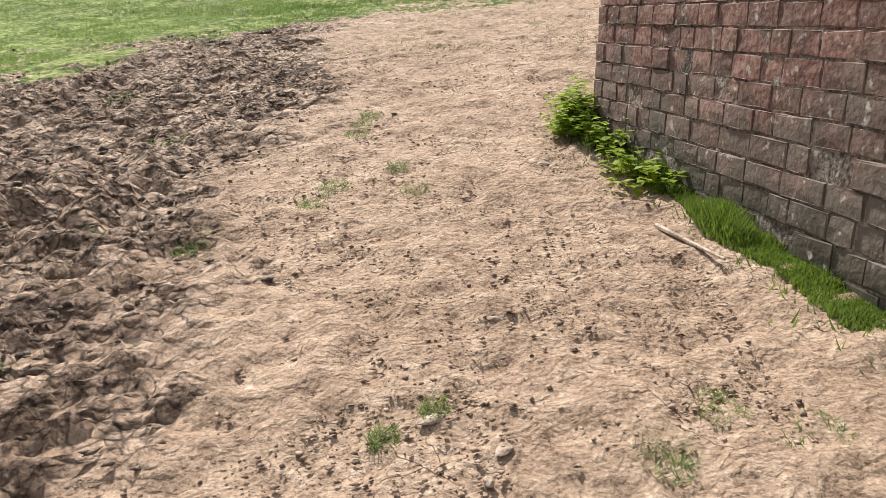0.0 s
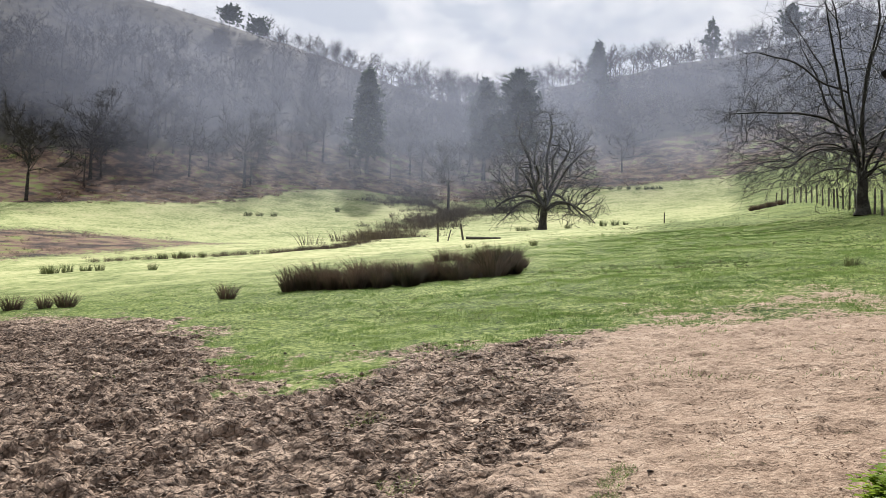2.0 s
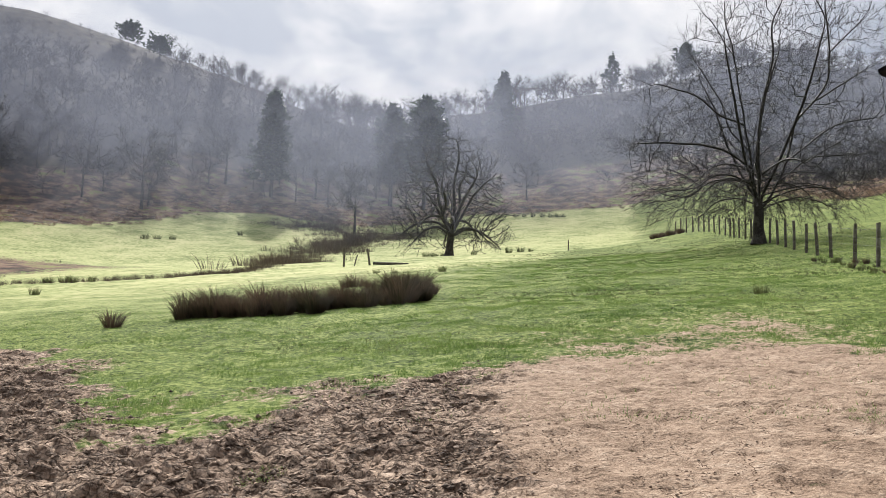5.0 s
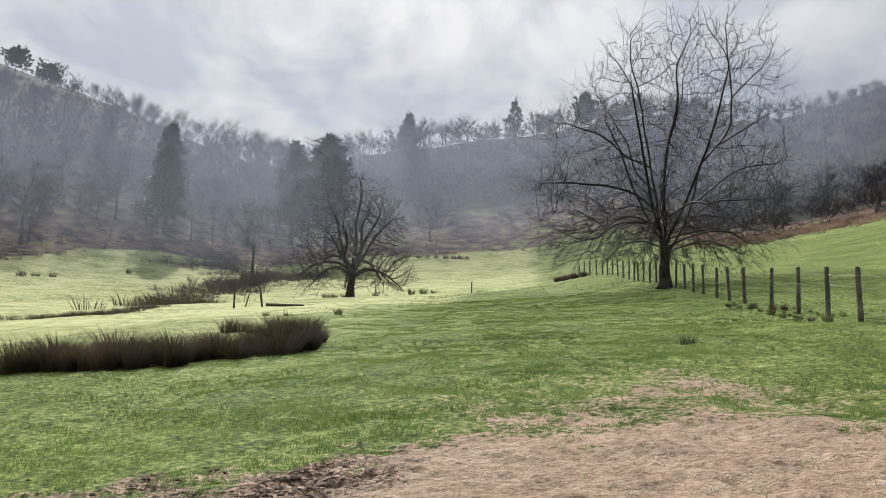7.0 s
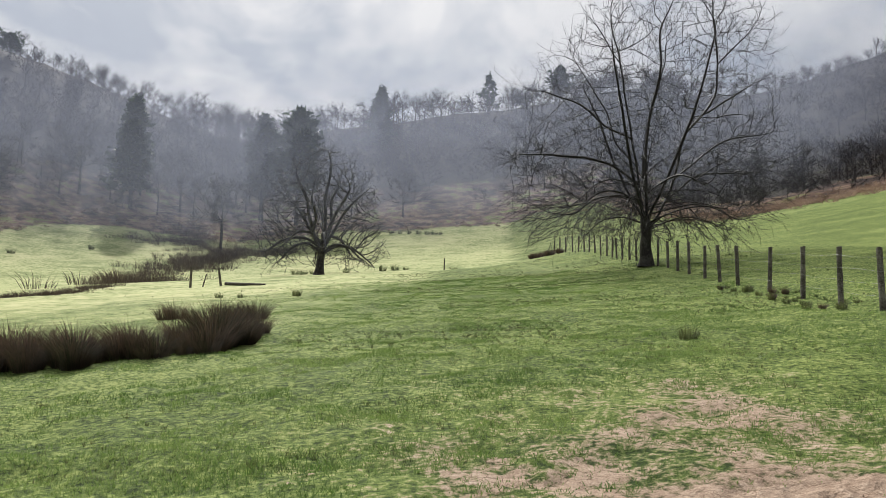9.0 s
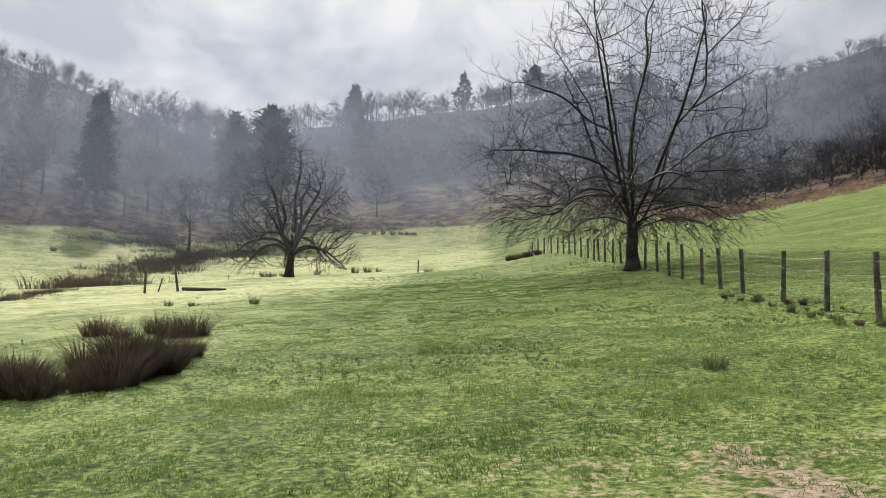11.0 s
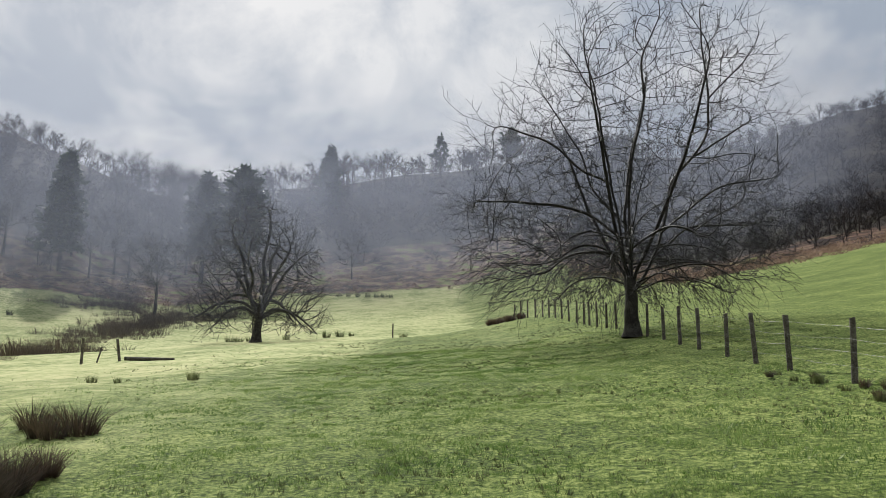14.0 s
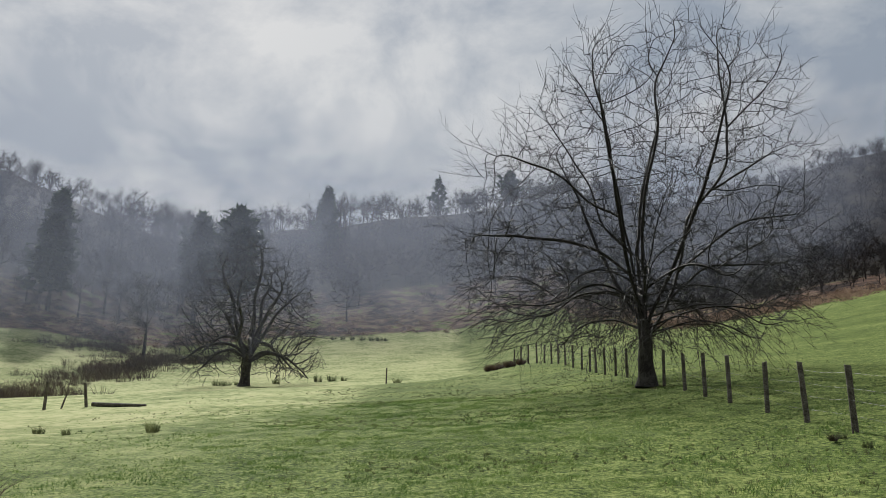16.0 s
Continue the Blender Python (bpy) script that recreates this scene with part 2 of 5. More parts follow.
        bl.invert, bl.inputs["Distance"].default_value = True, depth
        l.new(at.outputs["Fac"], am.inputs[0]); l.new(am.outputs[0], bl.inputs["Strength"])
        l.new(lumps.outputs["Distance"], bl.inputs["Height"]); l.new(last.outputs[0], bl.inputs["Normal"])
        last = bl
    l.new(last.outputs[0], bp2.inputs["Normal"]); l.new(bp2.outputs[0], b.inputs["Normal"])
    l.new(b.outputs[0], out.inputs[0])
    return m


GROUND = ground_surface()
BARK = surface("grey_brown_bark", [(0.018, 0.016, 0.015), (0.04, 0.035, 0.031), (0.085, 0.078, 0.068)], 3, 25, bump=0.6, dist=0.03)
TREE_BARK = surface("smooth_dark_bark", [(0.012, 0.010, 0.010), (0.024, 0.021, 0.02), (0.05, 0.044, 0.042)], 3, 25, bump=0.3, dist=0.01, rough=0.6, spec=0.12)
FAR_BARK = surface("lichen_grey_bark", [(0.028, 0.025, 0.025), (0.05, 0.044, 0.043), (0.075, 0.06, 0.053)], 0.12, 1.5, bump=0, rough=1.0, spec=0.0)
NEEDLE = leaf_surface("dark_needles", (0.025, 0.045, 0.025), (0.05, 0.075, 0.035), 0.2)
RUSH = leaf_surface("rush_blades", (0.018, 0.024, 0.011), (0.14, 0.088, 0.064), 0.3)
STREAM_RUSH = leaf_surface("dead_rush_blades", (0.045, 0.038, 0.03), (0.10, 0.07, 0.052), 0.25)
TUFT = leaf_surface("tuft_blades", (0.035, 0.058, 0.015), (0.15, 0.155, 0.06), 0.35)
BRACKEN = leaf_surface("dead_bracken", (0.14, 0.092, 0.068), (0.35, 0.25, 0.18), 0.45)
GRASS = leaf_surface("grass_blades", (0.06, 0.125, 0.02), (0.235, 0.315, 0.088), 0.45)
NETTLE = leaf_surface("nettle_leaves", (0.16, 0.26, 0.018), (0.42, 0.48, 0.06), 0.62)
VERGE = leaf_surface("verge_grass", (0.028, 0.06, 0.008), (0.2, 0.285, 0.04), 0.38)
POST = surface("weathered_post_wood", [(0.05, 0.042, 0.035), (0.10, 0.088, 0.072), (0.17, 0.155, 0.13)], 6, 40, bump=0.5)


def sandstone():
    """Red stone, blackened and grey with damp and lichen near the ground in ragged patches."""
    m = surface("red_sandstone", [(0.085, 0.046, 0.04), (0.16, 0.085, 0.07), (0.24, 0.15, 0.125)], 7, 45, bump=0.5, dist=0.008, random_hue=0.3)
    n, l = m.node_tree.nodes, m.node_tree.links
    b = [q for q in n if q.type == "BSDF_PRINCIPLED"][0]
    col = b.inputs["Base Color"].links[0].from_socket
    geo, sep, no = n.new("ShaderNodeNewGeometry"), n.new("ShaderNodeSeparateXYZ"), n.new("ShaderNodeTexNoise")
    no.inputs["Scale"].default_value, no.inputs["Detail"].default_value = 3.5, 8
    l.new(geo.outputs["Position"], sep.inputs[0]); l.new(geo.outputs["Position"], no.inputs["Vector"])
    add = n.new("ShaderNodeMath"); add.operation = "MULTIPLY_ADD"; add.inputs[1].default_value = 1.6
    l.new(no.outputs["Fac"], add.inputs[0]); l.new(sep.outputs["Z"], add.inputs[2])
    r = n.new("ShaderNodeMapRange")
    for k, v in (("From Min", 1.75), ("From Max", 2.25), ("To Min", 0.8), ("To Max", 0.0)):
        r.inputs[k].default_value = v
    l.new(add.outputs[0], r.inputs["Value"])
    mx = n.new("ShaderNodeMix"); mx.data_type = "RGBA"; mx.inputs["B"].default_value = (0.135, 0.12, 0.10, 1)
    l.new(r.outputs[0], mx.inputs["Factor"]); l.new(col, mx.inputs["A"])
    # dark green damp just above the sloping ground
    fall = n.new("ShaderNodeMath"); fall.operation = "MULTIPLY_ADD"; fall.inputs[1].default_value = -0.125
    l.new(sep.outputs["Y"], fall.inputs[0]); l.new(sep.outputs["Z"], fall.inputs[2])
    fn = n.new("ShaderNodeMath"); fn.operation = "MULTIPLY_ADD"; fn.inputs[1].default_value = 0.35
    l.new(no.outputs["Fac"], fn.inputs[0]); l.new(fall.outputs[0], fn.inputs[2])
    r3 = n.new("ShaderNodeMapRange")
    for k, v in (("From Min", 0.56), ("From Max", 0.74), ("To Min", 0.85), ("To Max", 0.0)):
        r3.inputs[k].default_value = v
    l.new(fn.outputs[0], r3.inputs["Value"])
    mx3 = n.new("ShaderNodeMix"); mx3.data_type = "RGBA"; mx3.inputs["B"].default_value = (0.035, 0.034, 0.018, 1)
    l.new(r3.outputs[0], mx3.inputs["Factor"]); l.new(mx.outputs["Result"], mx3.inputs["A"])
    mx = mx3
    # pale lichen spots
    sp = n.new("ShaderNodeTexNoise"); sp.inputs["Scale"].default_value, sp.inputs["Detail"].default_value = 22, 5
    l.new(geo.outputs["Position"], sp.inputs["Vector"])
    r2 = n.new("ShaderNodeMapRange"); r2.inputs["From Min"].default_value, r2.inputs["From Max"].default_value = 0.62, 0.70
    l.new(sp.outputs["Fac"], r2.inputs["Value"])
    mx2 = n.new("ShaderNodeMix"); mx2.data_type = "RGBA"; mx2.inputs["B"].default_value = (0.36, 0.33, 0.29, 1)
    l.new(r2.outputs[0], mx2.inputs["Factor"]); l.new(mx.outputs["Result"], mx2.inputs["A"])
    l.new(mx2.outputs["Result"], b.inputs["Base Color"])
    return m


BLOCK = sandstone()
MORTAR = surface("old_mortar", [(0.04, 0.034, 0.03), (0.13, 0.105, 0.09), (0.27, 0.235, 0.205)], 8, 50, bump=0.8, dist=0.01)
DARK = surface("tarred_eave", [(0.02, 0.02, 0.02), (0.045, 0.042, 0.04)], 6, 40, bump=0.3)
WIRE = surface("galvanised_wire", [(0.12, 0.12, 0.12), (0.22, 0.22, 0.22)], 30, 90, rough=0.45, bump=0)
for k in ("Metallic",):
    [q for q in WIRE.node_tree.nodes if q.type == "BSDF_PRINCIPLED"][0].inputs[k].default_value = 0.8


# ---- the lie of the land ----
def soft(v, w):
    """A ramp that turns smoothly from nought to v over about w."""
    return w * np.logaddexp(0, np.clip(v / w, -50, 50))


def step(v, a, b):
    t = np.clip((v - a) / (b - a), 0, 1)
    return t * t * (3 - 2 * t)


def land(x, y):
    """Height of the ground, before its small relief: a tilted pasture in the mouth of a steep-sided valley."""
    x, y = np.asarray(x, float), np.asarray(y, float)
    r = np.hypot(x, y - 15)
    az = np.degrees(np.arctan2(-x, np.maximum(y - 5, 1e-3)))       # degrees to the left
    top = 268.0
    rr = np.minimum(r, top) + 8 * np.tanh(np.maximum(r - top, 0) / 40)
    k = rr / np.maximum(r, 1e-6)
    xs, ys = x * k, 15 + (y - 15) * k
    ahead = step(ys, -20, 40)
    z = 0.3 + 0.125 * np.maximum(ys, -30) + 0.06 * xs
    z = z - 0.9 * step(ys, 62, 88) * step(20 - xs, 0, 20)                                       # the brow drops to the lower field
    z = z + 0.07 * soft(np.minimum(xs, 60) - 4.5, 1.0) * step(ys, 5, 25) + 0.105 * soft(np.minimum(xs, 90) - 14, 4) * step(ys, 20, 60)
    z = z + 0.45 * np.exp(-((xs - 9) / 6) ** 2 - ((ys - 50) / 16) ** 2)
    z = z + 0.7 * np.exp(-((xs - 6) / 5) ** 2 - ((ys - 63) / 8) ** 2)
    z = z + 0.12 * soft(-xs - 46, 5) * ahead
    z = z + 0.09 * soft(rr - 100, 8) * ahead
    z = z + 0.30 * soft(rr - 154, 5) * ahead
    z = z + soft(rr - 135, 8) * ahead * (0.115 * step(az, 20, 42) - 0.07 * np.exp(-((az - 17) / 6) ** 2))
    z = z - 0.07 * soft(rr - 120, 8) * ahead * np.exp(-((az + 19) / 7) ** 2)
    return z


def ground_at(x, y):
    return float(land(x, y))


def part(name, mesh, material, parent=None, label=""):
    """Links a mesh (or bmesh) as one object under a thing."""
    if isinstance(mesh, bmesh.types.BMesh):
        bm, mesh = mesh, bpy.data.meshes.new(name)
        bm.to_mesh(mesh)
        bm.free()
    if material and not mesh.materials:
        mesh.materials.append(material)
    ob = new(name, mesh)
    if parent:
        ob.parent = parent
    if label:
        ob["label"] = label
    return ob


def thing(name, m, label, category, group="", kind=""):
    ob = new(name)
    ob.matrix_world = m
    return tagged(ob, label, category, group, kind)


def raw_mesh(name, verts, loops, sizes, smooth=False):
    """A mesh from flat arrays of vertices, corner indices and corners a face."""
    me = bpy.data.meshes.new(name)
    verts, loops, sizes = np.asarray(verts, np.float32), np.asarray(loops, np.int32), np.asarray(sizes, np.int32)
    me.vertices.add(len(verts)); me.vertices.foreach_set("co", verts.ravel())
    me.loops.add(len(loops)); me.loops.foreach_set("vertex_index", loops)
    me.polygons.add(len(sizes))
    me.polygons.foreach_set("loop_start", np.concatenate(([0], np.cumsum(sizes)[:-1])).astype(np.int32))
    if smooth:
        me.polygons.foreach_set("use_smooth", np.ones(len(sizes), bool))
    me.update(calc_edges=True)
    return me


TABLES = {}


def value_noise(x, y, cell, seed):
    """Smooth random values from -1 to 1 on a lattice of that cell."""
    if seed not in TABLES:
        TABLES[seed] = np.random.RandomState(seed).uniform(-1, 1, (256, 256))
    tab = TABLES[seed]
    u, v = x / cell, y / cell
    iu, iv = np.floor(u).astype(int), np.floor(v).astype(int)
    fu, fv = u - iu, v - iv
    fu, fv = fu * fu * (3 - 2 * fu), fv * fv * (3 - 2 * fv)
    q = lambda a, b: tab[a % 256, b % 256]
    return (q(iu, iv) * (1 - fu) + q(iu + 1, iv) * fu) * (1 - fv) + (q(iu, iv + 1) * (1 - fu) + q(iu + 1, iv + 1) * fu) * fv


# ---- cover masks ----
def rim_at(x, y):
    """How far out the pasture ends and bracken begins."""
    az = np.degrees(np.arctan2(-x, np.maximum(y - 5, 1e-3)))
    return 158 + 5 * value_noise(x, y, 16, 8) - 30 * step(az, 24, 42) - 62 * step(-az, 8, 19)


def cover(x, y):
    wob = 0.35 * value_noise(x, y, 1.3, 3) + 0.3 * value_noise(x, y, 0.4, 4) + 0.2 * value_noise(x, y, 0.16, 5)
    edge = -0.5 - 0.09 * y                                  # where trodden earth meets mud
    end = np.interp(x, [-12, -9.5, -6.7, -5.2, -4.3, -3.5, -3.0, -2.2, -1.8], [13.0, 12.6, 10.6, 8.7, 7.7, 7.8, 8.5, 9.4, 10.4])  # where mud meets turf
    mud = step(edge - x + 0.9 * wob, -0.4, 0.4) * step(end - y + 2.0 * wob, -1.3, 1.1) * step(x + 16, 0, 2)
    dry = step(x + 14, 0, 2) * step(np.interp(x, [-9.5, -6.7, -5.2, -4.3, -3.5, -3.0, -2.2, -1.4, -0.6, 0.3, 3.0], [12.2, 10.2, 8.4, 7.4, 7.4, 7.9, 8.8, 10.0, 10.9, 11.5, 11.3]) - y + 1.9 * wob, -1.3, 1.1) * step(30 - x, 0, 5)
    fade = np.exp(-((x - 0.9) / 2.3) ** 2) * step(18 - y, 0, 6) * step(y, 7, 9)
    dry = np.maximum(dry, 0.6 * fade * (0.85 + 0.3 * value_noise(x, y, 0.9, 31) + 0.35 * value_noise(x, y, 0.33, 32)))
    r = np.hypot(x, y - 15)
    rim = rim_at(x, y)
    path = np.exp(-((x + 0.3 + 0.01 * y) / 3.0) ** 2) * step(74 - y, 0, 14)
    # last term pales the near left turf to paint its sunlit sheen
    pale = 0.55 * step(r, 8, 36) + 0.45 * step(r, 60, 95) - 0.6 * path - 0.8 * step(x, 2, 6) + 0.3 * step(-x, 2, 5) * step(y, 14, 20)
    heath = 0.8 * np.exp(-((x + 60) / 17) ** 4 - ((y - 60) / 23) ** 4)
    fern = np.maximum(step(r, rim - 3, rim + 3), heath)
    fern = np.maximum(fern, 0.6 * np.exp(-((x - 6.6) / 1.0) ** 2 - ((y - 40.6) / 1.1) ** 2))
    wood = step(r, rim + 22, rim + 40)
    return {"mud": mud, "dry": dry, "pale": np.clip(pale, 0, 1), "fern": fern, "wood": wood}


def spread(lo, hi, fine_lo, fine_hi, fine, grow):
    """Coordinates that are evenly fine between fine_lo and fine_hi and widen outward."""
    mid = list(np.arange(fine_lo, fine_hi, fine))
    up, s = [fine_hi], fine
    while up[-1] < hi:
        s *= grow
        up.append(up[-1] + s)
    down, s = [fine_lo], fine
    while down[-1] > lo:
        s *= grow
        down.append(down[-1] - s)
    return np.array(down[:0:-1] + mid + up)


RUTS = [(-3.6, 3.9, -2.6, 7.2), (-4.7, 3.6, -3.9, 7.4), (-1.9, 1.2, -1.75, 4.6)]


def build_ground():
    xs = spread(-900, 900, -7.5, 2.6, 0.03, 1.045)
    ys = spread(-300, 1200, 1.0, 10.5, 0.03, 1.027)
    X, Y = np.meshgrid(xs, ys)
    Z = land(X, Y)
    c = cover(X, Y)
    r = np.hypot(X, Y - 15)
    # poached mud: hoof-sized clods and hollows; trodden earth: faint relief; pasture: tussocks
    wx, wy = X + 0.08 * value_noise(X, Y, 0.3, 21), Y + 0.08 * value_noise(X, Y, 0.3, 22)
    wx, wy = wx + 0.03 * value_noise(X, Y, 0.09, 26), wy + 0.03 * value_noise(X, Y, 0.09, 27)
    clod = 0.9 * step(value_noise(wx * 0.75, wy * 1.25, 0.06, 11) + 0.4 * value_noise(X, Y, 0.05, 13), -0.12, 0.14) + 1.0 * step(value_noise(wx * 0.7 + 0.3 * wy, wy * 1.3, 0.11, 12), -0.1, 0.12)
    patchy = 0.85 + 0.2 * value_noise(X, Y, 1.1, 23)
    ruts = 0.4 - np.abs(value_noise(X * 0.8 - Y * 0.55, (X + Y) * 0.12, 0.5, 14))
    Z = Z + c["mud"] * (patchy * (0.034 * (clod - 0.8) + 0.012 * value_noise(X, Y, 0.06, 28)) + 0.03 * ruts + 0.018 * value_noise(wx, wy, 0.3, 33))
    # wheel ruts across the mud and a row of low furrows further out
    for x0, y0, x1, y1 in RUTS:
        ln = math.hypot(x1 - x0, y1 - y0)
        ux, uy = (x1 - x0) / ln, (y1 - y0) / ln
        al, ac = (X - x0) * ux + (Y - y0) * uy, (X - x0) * -uy + (Y - y0) * ux + 0.05 * value_noise(X, Y, 0.5, 34)
        Z = Z + c["mud"] * step(al, 0, 0.5) * step(ln - al, 0, 0.5) * (-0.07 * np.exp(-(ac / 0.09) ** 2) + 0.04 * np.exp(-((np.abs(ac) - 0.19) / 0.06) ** 2))
    Z = Z + c["mud"] * step(-X, 5.0, 6.0) * step(Y, 6.0, 7.0) * 0.03 * np.sin(Y * 2 * math.pi / 0.42 + 0.9 * X + 1.2 * value_noise(X, Y, 0.8, 35))
    dent = step(value_noise(wx, wy, 0.12, 36), 0.35, 0.55)
    Z = Z + c["dry"] * (0.014 * value_noise(wx, wy, 0.4, 15) + 0.013 * value_noise(wx, wy, 0.13, 16) + 0.011 * value_noise(X, Y, 0.06, 24) - 0.014 * dent)
    Z = Z + 0.05 * value_noise(X, Y, 2.5, 17) * step(Y, 12, 20) + 0.03 * value_noise(X, Y, 0.5, 25) * step(Y, 9, 12) + 0.02 * value_noise(X, Y, 0.23, 29) * step(Y, 8, 11) * (1 - c["mud"])
    Z = Z + 0.25 * value_noise(X, Y, 11, 18) * step(r, 60, 100) + 2.0 * value_noise(X, Y, 37, 19) * step(r, 175, 210)
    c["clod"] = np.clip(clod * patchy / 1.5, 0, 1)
    ny, nx = X.shape
    idx = np.arange(nx * ny).reshape(ny, nx)
    quads = np.stack([idx[:-1, :-1], idx[:-1, 1:], idx[1:, 1:], idx[1:, :-1]], -1).reshape(-1, 4)
    me = raw_mesh("ground", np.stack([X, Y, Z], -1).reshape(-1, 3), quads.ravel(), np.full(len(quads), 4), True)
    for name, v in c.items():
        me.attributes.new(name, "FLOAT", "POINT").data.foreach_set("value", v.astype(np.float32).ravel())
    ob = part("ground", me, GROUND)
    tagged(ob, "sloping valley pasture with bare pinkish earth and churned dark mud", "ground", kind="structure")


build_ground()


# ---- trees ----
def tube_mesh(name, branches, sides=(8, 6, 4, 3, 3)):
    """One mesh of tapered limbs; each branch is its points, its radii and its level."""
    V, L, S, base = [], [], [], 0
    for pts, rad, lev in branches:
        p = np.asarray(pts)
        k = sides[min(lev, len(sides) - 1)]
        t = np.gradient(p, axis=0)
        t /= np.linalg.norm(t, axis=1, keepdims=True) + 1e-9
        ref = np.array([0.0, 0, 1]) if abs(t[:, 2]).mean() < 0.8 else np.array([1.0, 0, 0])
        u = np.cross(t, ref); u /= np.linalg.norm(u, axis=1, keepdims=True) + 1e-9
        v = np.cross(t, u)
        a = np.arange(k) * 2 * math.pi / k
        ring = p[:, None] + np.asarray(rad)[:, None, None] * (np.cos(a)[None, :, None] * u[:, None] + np.sin(a)[None, :, None] * v[:, None])
        m = len(p)
        V.append(ring.reshape(-1, 3))
        i = base + np.arange(m * k).reshape(m, k)
        q = np.stack([i[:-1], np.roll(i[:-1], -1, 1), np.roll(i[1:], -1, 1), i[1:]], -1).reshape(-1, 4)
        L.append(q.ravel()); S.append(np.full(len(q), 4))
        base += m * k
    return raw_mesh(name, np.concatenate(V), np.concatenate(L), np.concatenate(S), True)


def smooth_path(points, seg, rs, wander):
    """A wandering line through a few waypoints."""
    p = np.array(points, float)
    d = np.concatenate(([0], np.cumsum(np.linalg.norm(np.diff(p, axis=0), axis=1))))
    n = max(4, int(d[-1] / seg))
    u = np.linspace(0, d[-1], n + 1)
    q = np.stack([np.interp(u, d, p[:, k]) for k in range(3)], -1)
    for _ in range(2):
        q[1:-1] = (q[:-2] + 2 * q[1:-1] + q[2:]) / 4
    j = rs.normal(0, wander * seg, q.shape)
    j[0] = 0
    return q + j


def tree_at(name, place, trunk_h, trunk_r, label, lean=(0, 0), mat=None, group="", turn=0):
    x, y = place
    ob = thing(name, pose(x, y, ground_at(x, y) - 0.08, 0, 0, turn), label, "tree", group)
    n = 9
    tp = np.array([[lean[0] * k / n + 0.02 * math.sin(k * 1.3), lean[1] * k / n, trunk_h * k / n] for k in range(n + 1)])
    tr = np.array([trunk_r * (1 + 0.7 * math.exp(-6 * k / n) - 0.1 * k / n) for k in range(n + 1)])
    part("trunk", tube_mesh("trunk", [(tp, tr, 0)], (14,)), mat or BARK, ob)
    return ob


def colonise(rs, limbs, targets, stride, reach, kill, rounds, gnarl, pull):
    """Grows a branching tree from a few drawn limbs towards the targets that fill its crown. pull(h): upward or downward bend at a height.
    Returns points, parents and the limb that each point belongs to."""
    P, par, own = [], [], []
    for k, pts in enumerate(limbs):
        q = smooth_path(pts, stride, rs, 0.12)
        for i, p in enumerate(q):
            P.append(p); par.append(-1 if i == 0 else len(P) - 2); own.append(k)
    P = np.array(P)
    d = np.linalg.norm(targets[:, None] - P[None], axis=2)
    best, dist = d.argmin(1), d.min(1)
    kids = np.zeros(len(P), int)
    for _ in range(rounds):
        live = (dist < reach) & (dist > kill)
        if not live.any():
            break
        to = targets[live] - P[best[live]]
        to /= np.linalg.norm(to, axis=1, keepdims=True)
        total = np.zeros_like(P)
        np.add.at(total, best[live], to)
        src = np.unique(best[live])
        src = src[kids[src] < 3]
        if not len(src):
            break
        v = total[src]
        v /= np.linalg.norm(v, axis=1, keepdims=True) + 1e-9
        v += rs.normal(0, gnarl, v.shape)
        v[:, 2] += pull(P[src, 2])
        v /= np.linalg.norm(v, axis=1, keepdims=True) + 1e-9
        fresh = P[src] + v * stride
        first = len(P)
        kids[src] += 1
        P = np.concatenate([P, fresh])
        kids = np.concatenate([kids, np.zeros(len(src), int)])
        par.extend(int(q) for q in src); own.extend(own[q] for q in src)
        d = np.linalg.norm(targets[:, None] - fresh[None], axis=2)
        m = d.min(1)
        closer = m < dist
        best[closer], dist[closer] = first + d.argmin(1)[closer], m[closer]
        alive = dist > kill
        targets, best, dist = targets[alive], best[alive], dist[alive]
    return P, np.array(par), np.array(own)


